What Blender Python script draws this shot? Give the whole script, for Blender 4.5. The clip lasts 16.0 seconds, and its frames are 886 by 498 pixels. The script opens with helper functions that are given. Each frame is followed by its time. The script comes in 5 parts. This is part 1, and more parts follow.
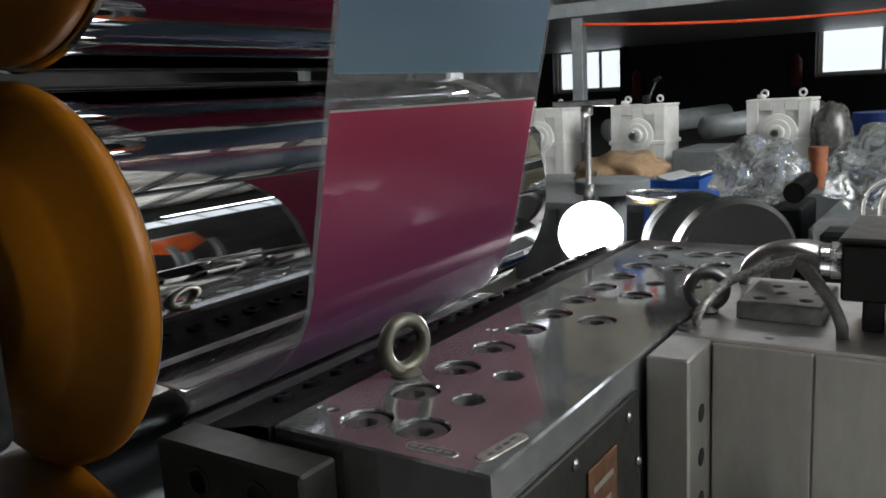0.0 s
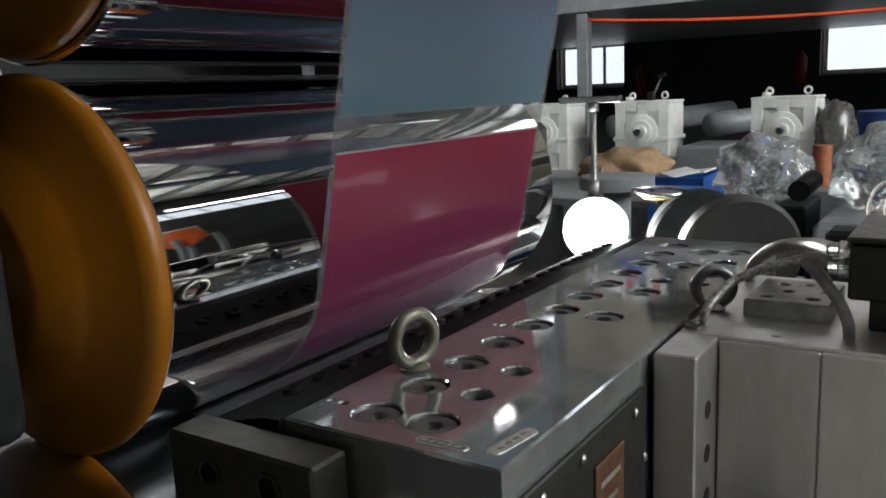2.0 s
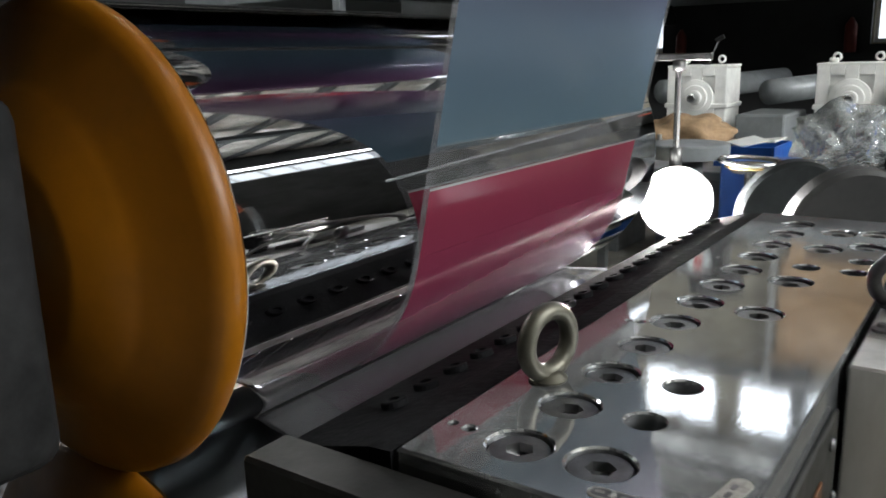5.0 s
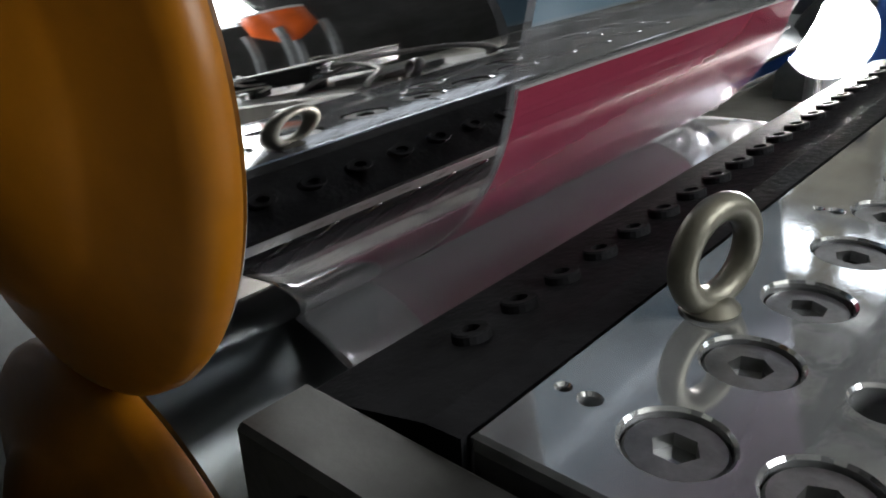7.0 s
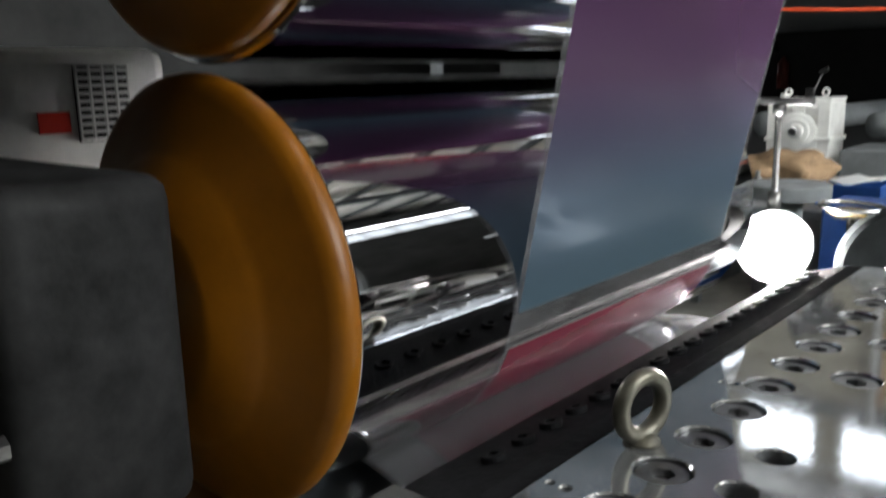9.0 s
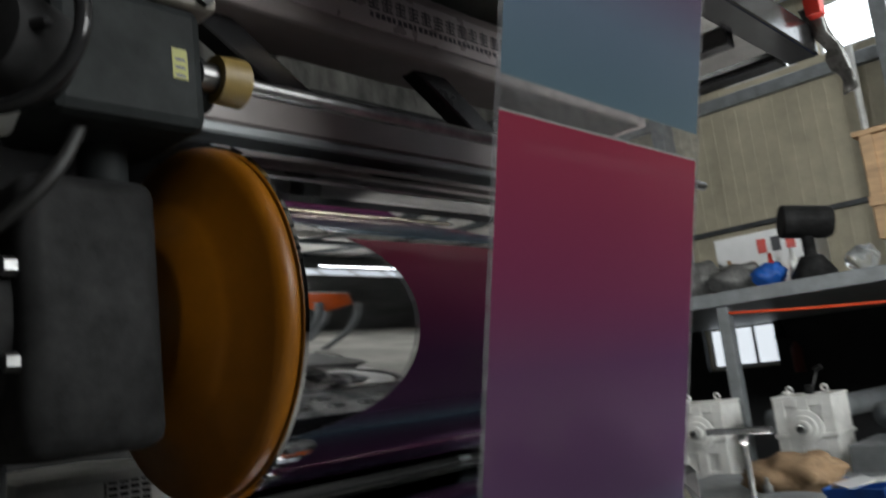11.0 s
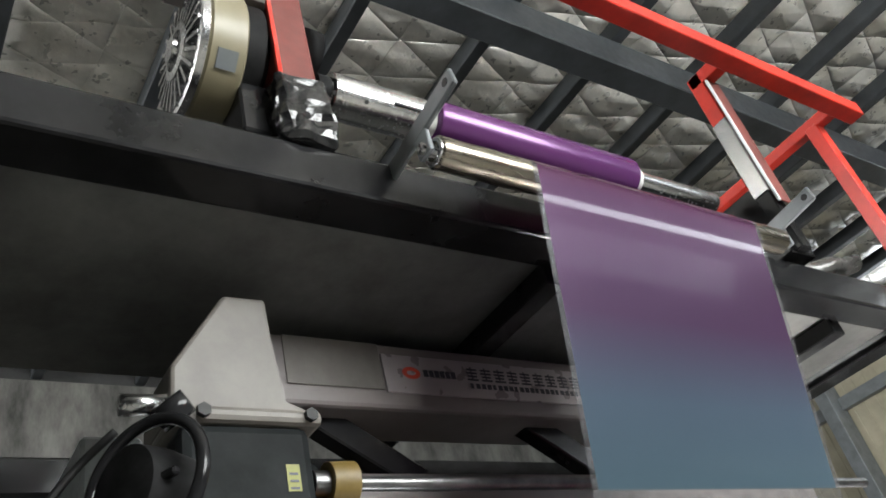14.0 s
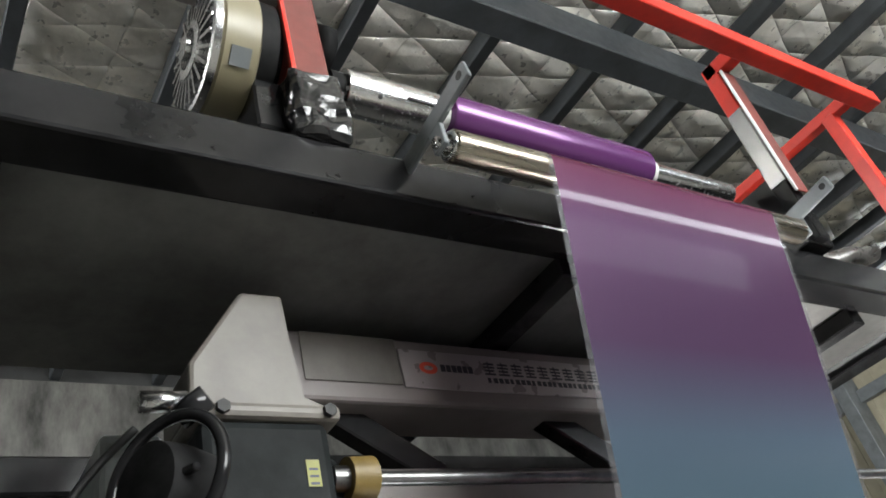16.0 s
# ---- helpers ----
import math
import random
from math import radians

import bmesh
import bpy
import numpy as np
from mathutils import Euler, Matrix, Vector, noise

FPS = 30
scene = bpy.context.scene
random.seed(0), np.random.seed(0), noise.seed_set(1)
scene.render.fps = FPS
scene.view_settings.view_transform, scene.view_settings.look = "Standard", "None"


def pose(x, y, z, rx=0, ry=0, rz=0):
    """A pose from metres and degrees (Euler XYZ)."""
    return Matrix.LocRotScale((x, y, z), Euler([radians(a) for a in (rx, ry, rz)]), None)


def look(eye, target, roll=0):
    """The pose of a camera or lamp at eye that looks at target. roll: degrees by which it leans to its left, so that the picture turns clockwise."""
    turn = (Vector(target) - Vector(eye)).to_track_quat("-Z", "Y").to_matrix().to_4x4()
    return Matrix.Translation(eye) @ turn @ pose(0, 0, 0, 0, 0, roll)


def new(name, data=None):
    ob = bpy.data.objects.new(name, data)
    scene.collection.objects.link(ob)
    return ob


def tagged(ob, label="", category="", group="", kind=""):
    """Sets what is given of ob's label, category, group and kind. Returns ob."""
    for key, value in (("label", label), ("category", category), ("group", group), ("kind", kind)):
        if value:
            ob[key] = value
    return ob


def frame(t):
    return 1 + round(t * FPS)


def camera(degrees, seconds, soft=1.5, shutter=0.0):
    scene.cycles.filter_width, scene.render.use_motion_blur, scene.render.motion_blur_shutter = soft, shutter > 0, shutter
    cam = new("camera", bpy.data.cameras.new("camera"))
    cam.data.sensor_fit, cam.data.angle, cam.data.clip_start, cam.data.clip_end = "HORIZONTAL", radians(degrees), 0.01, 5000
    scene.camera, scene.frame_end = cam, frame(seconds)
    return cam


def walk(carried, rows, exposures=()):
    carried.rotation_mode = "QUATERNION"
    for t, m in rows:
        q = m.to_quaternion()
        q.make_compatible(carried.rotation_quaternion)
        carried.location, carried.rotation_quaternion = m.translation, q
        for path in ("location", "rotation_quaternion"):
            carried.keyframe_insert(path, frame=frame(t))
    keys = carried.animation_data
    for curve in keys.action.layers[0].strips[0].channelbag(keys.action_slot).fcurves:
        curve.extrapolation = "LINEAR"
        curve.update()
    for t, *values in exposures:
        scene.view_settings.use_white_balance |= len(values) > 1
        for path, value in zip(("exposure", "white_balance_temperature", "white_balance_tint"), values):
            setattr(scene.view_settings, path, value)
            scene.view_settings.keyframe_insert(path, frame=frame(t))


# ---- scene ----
# ---- camera and its way ----
PATH = [
    (0, 0.611, -0.730, 1.482, 79.47, 3.06, 33.09),
    (1, 0.606, -0.744, 1.484, 79.15, 2.77, 33.01),
    (2, 0.604, -0.741, 1.485, 79.08, 2.53, 33.29),
    (3, 0.602, -0.745, 1.487, 79.02, 2.19, 33.62),
    (5.3, 0.300, -0.540, 1.445, 75.81, 1.38, 35.40),
    (5.5, 0.270, -0.483, 1.438, 75.08, 1.60, 36.14),
    (6, 0.202, -0.396, 1.415, 71.72, 1.99, 38.62),
    (6.5, 0.160, -0.368, 1.396, 68.35, 1.86, 40.21),
    (7, 0.152, -0.359, 1.392, 65.41, 1.85, 41.07),
    (7.5, 0.158, -0.369, 1.396, 64.19, 1.67, 41.26),
    (8, 0.184, -0.412, 1.415, 63.48, 1.52, 41.47),
    (8.5, 0.258, -0.527, 1.464, 68.53, 0.99, 41.65),
    (8.7, 0.304, -0.588, 1.486, 72.80, 1.17, 41.70),
    (10.8, 0.652, -0.782, 1.677, 97.06, 5.50, 40.66),
    (11, 0.685, -0.775, 1.693, 99.59, 6.56, 43.56),
    (11.2, 0.700, -0.771, 1.696, 102.95, 7.85, 46.40),
    (11.5, 0.714, -0.765, 1.678, 109.68, 8.58, 49.53),
    (12, 0.762, -0.764, 1.684, 114.82, 9.79, 53.70),
    (12.5, 0.802, -0.781, 1.687, 120.43, 11.20, 54.80),
    (13, 0.823, -0.777, 1.675, 124.63, 12.56, 56.51),
    (13.5, 0.837, -0.761, 1.672, 125.62, 12.96, 57.61),
    (14, 0.837, -0.763, 1.674, 125.98, 13.20, 58.11),
    (14.5, 0.833, -0.770, 1.672, 126.20, 13.25, 58.43),
    (15, 0.835, -0.771, 1.670, 126.32, 13.34, 58.87),
    (15.5, 0.832, -0.770, 1.672, 126.24, 13.34, 59.19),
    (16, 0.828, -0.765, 1.673, 126.06, 13.31, 59.34),
]
cam = camera(57.0, 16.0, soft=1.7, shutter=0.4)
EXPOSURES = [(0, 0.13), (3.2, 0.13), (5.3, 0.55), (8.7, 0.55), (10.8, -0.1), (11.5, -0.15), (12.3, 0.3), (13.0, 0.6), (16.0, 0.66)]
walk(cam, [(t, pose(*p)) for t, *p in PATH], EXPOSURES)

# ---- world and light ----
world = bpy.data.worlds.new("world")
scene.world = world
world.use_nodes = True
wn = world.node_tree
bg = wn.nodes["Background"]
sky = wn.nodes.new("ShaderNodeTexSky")
sky.sky_type = "NISHITA"
sky.sun_disc = False
sky.sun_elevation = radians(35)
sky.sun_rotation = radians(120)
wn.links.new(sky.outputs[0], bg.inputs[0])
bg.inputs[1].default_value = 0.12


def area(name, m, sx, sy, power, color=(0.96, 0.985, 0.965)):
    d = bpy.data.lights.new(name, "AREA")
    d.shape, d.size, d.size_y, d.energy, d.color = "RECTANGLE", sx, sy, power, color
    ob = new(name, d)
    ob.matrix_world = m
    return ob


# daylight through the hall's openings; the south lamp is added to lift the ceiling
area("opening_light", look((6.7, 2.6, 4.7), (0, 2.6, 5.1)), 5.2, 2.8, 700)
area("opening_light", look((-4.2, -8.7, 5.5), (-4.2, 0, 5.6)), 4.4, 1.6, 620)

# ---- materials ----


def material(name, base, rough=0.5, metal=0.0, var=0.15, scale=8.0, bump=0.0, bscale=60.0, stretch=(1, 1, 1), rvar=0.12,
             emit=0.0, trans=0.0, spec=0.5, coat=0.0, dirt=None):
    m = bpy.data.materials.new(name)
    m.use_nodes = True
    nt = m.node_tree
    b = nt.nodes["Principled BSDF"]
    b.inputs["Base Color"].default_value = (*base, 1)
    b.inputs["Roughness"].default_value = rough
    b.inputs["Metallic"].default_value = metal
    b.inputs["Specular IOR Level"].default_value = spec
    b.inputs["Transmission Weight"].default_value = trans
    b.inputs["Coat Weight"].default_value = coat
    co = nt.nodes.new("ShaderNodeTexCoord")
    mp = nt.nodes.new("ShaderNodeMapping")
    mp.inputs["Scale"].default_value = stretch
    nt.links.new(co.outputs["Object"], mp.inputs[0])
    if var > 0 or dirt:
        n1 = nt.nodes.new("ShaderNodeTexNoise")
        n1.inputs["Scale"].default_value = scale
        n1.inputs["Detail"].default_value = 6
        n1.inputs["Roughness"].default_value = 0.65
        nt.links.new(mp.outputs[0], n1.inputs["Vector"])
        r = nt.nodes.new("ShaderNodeValToRGB")
        r.color_ramp.elements[0].position, r.color_ramp.elements[1].position = 0.32, 0.7
        lo = dirt or tuple(c * (1 - 2 * var) for c in base)
        hi = tuple(min(1, c * (1 + var)) for c in base)
        r.color_ramp.elements[0].color, r.color_ramp.elements[1].color = (*lo, 1), (*hi, 1)
        nt.links.new(n1.outputs[0], r.inputs[0])
        nt.links.new(r.outputs[0], b.inputs["Base Color"])
        if rvar > 0:
            n3 = nt.nodes.new("ShaderNodeTexNoise")
            n3.inputs["Scale"].default_value = scale * 5
            n3.inputs["Detail"].default_value = 4
            nt.links.new(mp.outputs[0], n3.inputs["Vector"])
            mr = nt.nodes.new("ShaderNodeMapRange")
            mr.inputs[3].default_value, mr.inputs[4].default_value = max(0.0, rough - rvar), min(1.0, rough + rvar)
            nt.links.new(n3.outputs[0], mr.inputs[0])
            nt.links.new(mr.outputs[0], b.inputs["Roughness"])
    if bump > 0:
        n2 = nt.nodes.new("ShaderNodeTexNoise")
        n2.inputs["Scale"].default_value = bscale
        n2.inputs["Detail"].default_value = 5
        nt.links.new(mp.outputs[0], n2.inputs["Vector"])
        bp = nt.nodes.new("ShaderNodeBump")
        bp.inputs["Strength"].default_value = bump
        bp.inputs["Distance"].default_value = 0.004
        nt.links.new(n2.outputs[0], bp.inputs["Height"])
        nt.links.new(bp.outputs[0], b.inputs["Normal"])
    if emit > 0:
        b.inputs["Emission Color"].default_value = (*base, 1)
        b.inputs["Emission Strength"].default_value = emit
    return m


M_CHROME = material("chrome", (0.62, 0.62, 0.63), 0.03, 1.0, 0.02, 3, rvar=0.012)
M_DIE = material("die_steel", (0.37, 0.378, 0.388), 0.06, 0.75, 0.22, 13, 0.012, 160, (1, 0.5, 1), 0.05)
M_DIESIDE = material("ground_steel", (0.58, 0.57, 0.55), 0.4, 0.9, 0.16, 7, 0.08, 90, (1, 1, 0.3), 0.1)
M_DARKSTEEL = material("oiled_steel", (0.045, 0.0445, 0.0415), 0.42, 0.7, 0.25, 8, 0.1, 90)
M_BOLT = material("bolt_steel", (0.2, 0.2, 0.2), 0.38, 0.95, 0.2, 30, 0.1, 200)
M_RIM = material("machined_edge", (0.6, 0.6, 0.6), 0.15, 1.0, 0.1, 30)
# near-black for small black parts, and for shade painted into holes and the grille
M_HOLE = material("black_and_hole_shade", (0.01, 0.01, 0.01), 0.6, 0.0, 0.1, 20)
M_BRASS = material("zinc_yellow", (0.11, 0.104, 0.082), 0.45, 0.7, 0.15, 25, 0.06, 150)
M_LIP = material("blackened_steel", (0.009, 0.009, 0.01), 0.6, 0.0, 0.35, 14, 0.3, 120, spec=0.03)
M_BLACK = material("black_paint", (0.017, 0.017, 0.018), 0.14, 0.0, 0.3, 4, 0.02, 30, spec=0.22, rvar=0.06)
M_BLACKMATT = material("black_cast", (0.018, 0.018, 0.0185), 0.55, 0.0, 0.35, 10, 0.15, 60, spec=0.06)
M_ORANGE = material("orange_paint", (0.2, 0.071, 0.002), 0.4, 0.0, 0.12, 3.5, 0.05, 40, rvar=0.08, dirt=(0.12, 0.042, 0.0015), spec=0.25)
M_RED = material("red_paint", (0.62, 0.03, 0.015), 0.35, 0.0, 0.15, 6, 0.05, 40)
M_DARKRED = material("dark_red_primer", (0.17, 0.028, 0.02), 0.5, 0.0, 0.2, 6, 0.05, 40)
M_CREAM = material("cream_paint", (0.165, 0.15, 0.133), 0.5, 0.0, 0.08, 5, 0.05, 40, dirt=(0.105, 0.094, 0.083))
M_MAUVE = material("beam_paint", (0.19, 0.165, 0.16), 0.42, 0.0, 0.08, 4, 0.04, 40)
M_GREY = material("grey_cast", (0.017, 0.019, 0.0195), 0.55, 0.0, 0.25, 9, 0.12, 60, spec=0.06)
M_WHITE = material("white_machine_paint", (0.82, 0.82, 0.8), 0.4, 0.0, 0.05, 4, 0.03, 30, dirt=(0.55, 0.55, 0.53))
M_STEELPAINT = material("grey_frame_paint", (0.2, 0.215, 0.225), 0.45, 0.2, 0.15, 5, 0.05, 30)
M_ALU = material("aluminium", (0.6, 0.6, 0.6), 0.25, 1.0, 0.1, 20, rvar=0.08)
M_GOLD = material("anodised_roller", (0.3, 0.27, 0.22), 0.26, 1.0, 0.1, 12, stretch=(1, 0.1, 1))
M_NYLON = material("yellow_coupling", (0.17, 0.115, 0.03), 0.5, 0.0, 0.15, 20)
M_STICKER = material("sticker_yellow", (0.2, 0.2, 0.02), 0.5, 0.0, 0.05, 20)
M_SIGN = material("sign_plate", (0.38, 0.34, 0.345), 0.3, 0.3, 0.05, 4)
M_INK = material("dark_ink", (0.03, 0.03, 0.04), 0.5, 0.0, 0.05, 20)
M_LOGO = material("logo_red", (0.7, 0.08, 0.04), 0.5, 0.0, 0.05, 20)
M_BROWN = material("brown_plate", (0.16, 0.075, 0.04), 0.4, 0.5, 0.3, 18, 0.1, 60)
M_LABEL = material("label_etched", (0.42, 0.41, 0.37), 0.4, 0.7, 0.2, 90, 0.1, 200)
M_CONCRETE = material("concrete", (0.34, 0.33, 0.3), 0.7, 0.0, 0.2, 1.5, 0.2, 30)
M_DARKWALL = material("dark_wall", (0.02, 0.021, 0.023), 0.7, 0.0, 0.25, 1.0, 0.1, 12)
M_GREYWALL = material("grey_wall", (0.05, 0.05, 0.05), 0.8, 0.0, 0.2, 1.0, 0.1, 12, spec=0.1)
M_CLAD = material("wall_cladding", (0.42, 0.38, 0.28), 0.55, 0.0, 0.15, 1.2, 0.1, 10)


def foil_material():
    """Silver quilt: two families of stitched creases and fine crinkles."""
    m = material("foil_insulation", (0.84, 0.81, 0.75), 0.3, 0.45, 0.12, 2.5, 0.0, 9, rvar=0.1)
    nt = m.node_tree
    b = nt.nodes["Principled BSDF"]
    co = nt.nodes.new("ShaderNodeTexCoord")
    warp = nt.nodes.new("ShaderNodeTexNoise")
    warp.inputs["Scale"].default_value = 1.3
    nt.links.new(co.outputs["Object"], warp.inputs["Vector"])
    add = nt.nodes.new("ShaderNodeMix")
    add.data_type = "VECTOR"
    add.inputs[0].default_value = 0.06
    nt.links.new(co.outputs["Object"], add.inputs[4])
    nt.links.new(warp.outputs["Color"], add.inputs[5])
    total = None
    for ang, size in ((0.3, 0.36), (-0.42, 0.4), (1.45, 0.62)):
        mp = nt.nodes.new("ShaderNodeMapping")
        mp.inputs["Rotation"].default_value = (0, 0, ang)
        mp.inputs["Scale"].default_value = (1 / size, 1 / size, 1)
        nt.links.new(add.outputs[1], mp.inputs[0])
        sp = nt.nodes.new("ShaderNodeSeparateXYZ")
        nt.links.new(mp.outputs[0], sp.inputs[0])
        pp = nt.nodes.new("ShaderNodeMath")
        pp.operation = "PINGPONG"
        pp.inputs[1].default_value = 0.5
        nt.links.new(sp.outputs[0], pp.inputs[0])
        pw = nt.nodes.new("ShaderNodeMath")
        pw.operation = "POWER"
        pw.inputs[1].default_value = 0.38
        nt.links.new(pp.outputs[0], pw.inputs[0])
        if total:
            mn = nt.nodes.new("ShaderNodeMath")
            mn.operation = "ADD"
            nt.links.new(total, mn.inputs[0])
            nt.links.new(pw.outputs[0], mn.inputs[1])
            total = mn.outputs[0]
        else:
            total = pw.outputs[0]
    fine = nt.nodes.new("ShaderNodeTexNoise")
    fine.inputs["Scale"].default_value = 7
    fine.inputs["Detail"].default_value = 6
    nt.links.new(co.outputs["Object"], fine.inputs["Vector"])
    mx = nt.nodes.new("ShaderNodeMath")
    mx.operation = "MULTIPLY_ADD"
    mx.inputs[1].default_value = 0.3
    nt.links.new(fine.outputs[0], mx.inputs[0])
    nt.links.new(total, mx.inputs[2])
    bp = nt.nodes.new("ShaderNodeBump")
    bp.inputs["Strength"].default_value = 0.9
    bp.inputs["Distance"].default_value = 0.07
    nt.links.new(mx.outputs[0], bp.inputs["Height"])
    nt.links.new(bp.outputs[0], b.inputs["Normal"])
    return m


M_FOIL = foil_material()
# darker copy of the foil: the upper wall's weak light is in its colour
M_QUILT = material("shaded_foil", (0.13, 0.127, 0.118), 0.4, 0.3, 0.4, 3, 0.8, 7, (1, 1, 0.4))
M_PURLIN = material("purlin_paint", (0.05, 0.055, 0.06), 0.5, 0.3, 0.2, 3)
M_BLUE = material("blue_plastic", (0.01, 0.09, 0.4), 0.4, 0.0, 0.15, 5)
M_DRUM = material("blue_drum", (0.01, 0.05, 0.24), 0.45, 0.0, 0.2, 4)
M_CLOTH = material("brown_canvas", (0.32, 0.21, 0.12), 0.85, 0.0, 0.2, 12, 0.5, 40)
M_CARD = material("plywood_crate", (0.52, 0.34, 0.19), 0.65, 0.0, 0.15, 3, 0.1, 40, (1, 1, 6))
M_RUBBER = material("black_rubber", (0.007, 0.007, 0.007), 0.6, 0.0, 0.2, 10, 0.1, 60)
M_CABLEW = material("pale_cable", (0.55, 0.54, 0.5), 0.5, 0.0, 0.1, 20)
M_BRAID = material("braided_hose", (0.4, 0.4, 0.38), 0.35, 0.8, 0.4, 160, 0.6, 300)
M_GREYCABLE = material("grey_conduit", (0.16, 0.16, 0.155), 0.45, 0.3, 0.2, 30, 0.2, 200)
M_HOSE = material("red_hose", (0.75, 0.08, 0.02), 0.5, 0.0, 0.05, 10)
M_GLOW = material("lamp_glass", (1.0, 0.97, 0.95), 0.3, 0, 0, emit=1150)
M_SHEEN = material("bright_sheet", (0.75, 0.74, 0.74), 0.16, 1.0, 0.08, 6, rvar=0.05)
M_PLATE = material("dark_floor_plate", (0.15, 0.15, 0.143), 0.5, 0.2, 0.25, 4, 0.05, 40)
M_SATIN = material("satin_roll", (0.13, 0.14, 0.145), 0.3, 1.0, 0.08, 4, stretch=(1, 0.2, 1), rvar=0.03)
M_SHAFT = material("drive_shaft_steel", (0.2, 0.2, 0.2), 0.35, 1.0, 0.2, 20, rvar=0.1)
M_SKY = material("clear_daylight", (0.9, 0.95, 1.0), 0.5, 0, 0, emit=13)
M_PANE = material("pale_daylight", (0.86, 0.93, 1.0), 0.5, 0, 0, emit=0.95)
M_HIGH = material("high_daylight", (0.86, 0.93, 1.0), 0.5, 0, 0, emit=4.5)
M_WINDOW = material("bright_daylight", (0.86, 0.93, 1.0), 0.5, 0, 0, emit=2.2)
M_BAG = material("clear_bag", (0.85, 0.88, 0.88), 0.08, 0.0, 0.05, 6, 1.0, 16, trans=0.85)
M_WRAP = material("plastic_wrap", (0.1, 0.098, 0.092), 0.28, 0.1, 0.2, 6, 0.6, 14)
M_BLADE = material("pale_panel", (0.72, 0.73, 0.74), 0.4, 0.1, 0.05, 3)
M_COPPER = material("copper_wrap", (0.4, 0.14, 0.07), 0.5, 0.2, 0.2, 12, 0.2, 40)
M_MELT = material("polymer_melt", (0.5, 0.5, 0.52), 0.11, 0.8, 0.06, 4, 0.02, 20, (1, 0.2, 1))


def film_material():
    """Printed web: the print runs along the length (UV v in metres), with clear margins."""
    m = bpy.data.materials.new("printed_film")
    m.use_nodes = True
    nt = m.node_tree
    b = nt.nodes["Principled BSDF"]
    uv = nt.nodes.new("ShaderNodeUVMap")
    sp = nt.nodes.new("ShaderNodeSeparateXYZ")
    nt.links.new(uv.outputs[0], sp.inputs[0])

    def math_node(op, a, bb):
        n = nt.nodes.new("ShaderNodeMath")
        n.operation = op
        for i, v in enumerate((a, bb)):
            if isinstance(v, (int, float)):
                n.inputs[i].default_value = v
            else:
                nt.links.new(v, n.inputs[i])
        return n.outputs[0]

    p = math_node("FRACT", math_node("DIVIDE", math_node("SUBTRACT", sp.outputs[1], SEAM - 10 * PERIOD), PERIOD), 0)
    r = nt.nodes.new("ShaderNodeValToRGB")
    e = r.color_ramp.elements
    stops = [(0.0, (0.3, 0.3, 0.3)), (0.0035, (0.16, 0.16, 0.162)), (0.053, (0.16, 0.16, 0.162)), (0.056, (0.075, 0.118, 0.15)), (0.2, (0.08, 0.112, 0.155)), (0.36, (0.076, 0.042, 0.088)),
             (0.6, (0.072, 0.026, 0.072)), (0.74, (0.135, 0.027, 0.066)), (0.998, (0.2, 0.027, 0.05))]
    e[0].position, e[0].color = stops[0][0], (*stops[0][1], 1)
    e[1].position, e[1].color = stops[-1][0], (*stops[-1][1], 1)
    for pos, c in stops[1:-1]:
        e.new(pos).color = (*c, 1)
    nt.links.new(p, r.inputs[0])
    margin = math_node("GREATER_THAN", math_node("ABSOLUTE", math_node("SUBTRACT", sp.outputs[0], 0.5), 0), 0.482)
    mix = nt.nodes.new("ShaderNodeMix")
    mix.data_type = "RGBA"
    nt.links.new(margin, mix.inputs[0])
    nt.links.new(r.outputs[0], mix.inputs[6])
    mix.inputs[7].default_value = (0.2, 0.2, 0.21, 1)
    nz = nt.nodes.new("ShaderNodeTexNoise")
    nz.inputs["Scale"].default_value = 5.0
    nt.links.new(uv.outputs[0], nz.inputs["Vector"])
    bp = nt.nodes.new("ShaderNodeBump")
    bp.inputs["Strength"].default_value = 0.035
    bp.inputs["Distance"].default_value = 0.01
    nz2 = nt.nodes.new("ShaderNodeTexNoise")
    nz2.inputs["Scale"].default_value = 70.0
    nz2.inputs["Detail"].default_value = 4
    nt.links.new(uv.outputs[0], nz2.inputs["Vector"])
    rough_zone = math_node("MAXIMUM", margin, math_node("LESS_THAN", p, 0.0545))
    nt.links.new(math_node("ADD", nz.outputs[0], math_node("MULTIPLY", nz2.outputs[0], math_node("MULTIPLY", rough_zone, 0.6))), bp.inputs["Height"])
    nt.links.new(bp.outputs[0], b.inputs["Normal"])
    nt.links.new(mix.outputs[2], b.inputs["Base Color"])
    b.inputs["Specular IOR Level"].default_value = 0.2
    b.inputs["Metallic"].default_value = 0.3
    b.inputs["Roughness"].default_value = 0.2
    b.inputs["Coat Weight"].default_value = 0.32
    b.inputs["Coat Roughness"].default_value = 0.02
    out = nt.nodes["Material Output"]
    tl = nt.nodes.new("ShaderNodeBsdfTranslucent")
    bright = nt.nodes.new("ShaderNodeMix")
    bright.data_type, bright.blend_type = "RGBA", "ADD"
    bright.inputs[0].default_value = 1.0
    nt.links.new(mix.outputs[2], bright.inputs[6])
    nt.links.new(mix.outputs[2], bright.inputs[7])
    nt.links.new(bright.outputs[2], tl.inputs["Color"])
    lit = nt.nodes.new("ShaderNodeMixShader")
    lit.inputs[0].default_value = 0.1
    nt.links.new(b.outputs[0], lit.inputs[1])
    nt.links.new(tl.outputs[0], lit.inputs[2])
    # the unprinted band has smears of ink and glue
    smear = nt.nodes.new("ShaderNodeTexNoise")
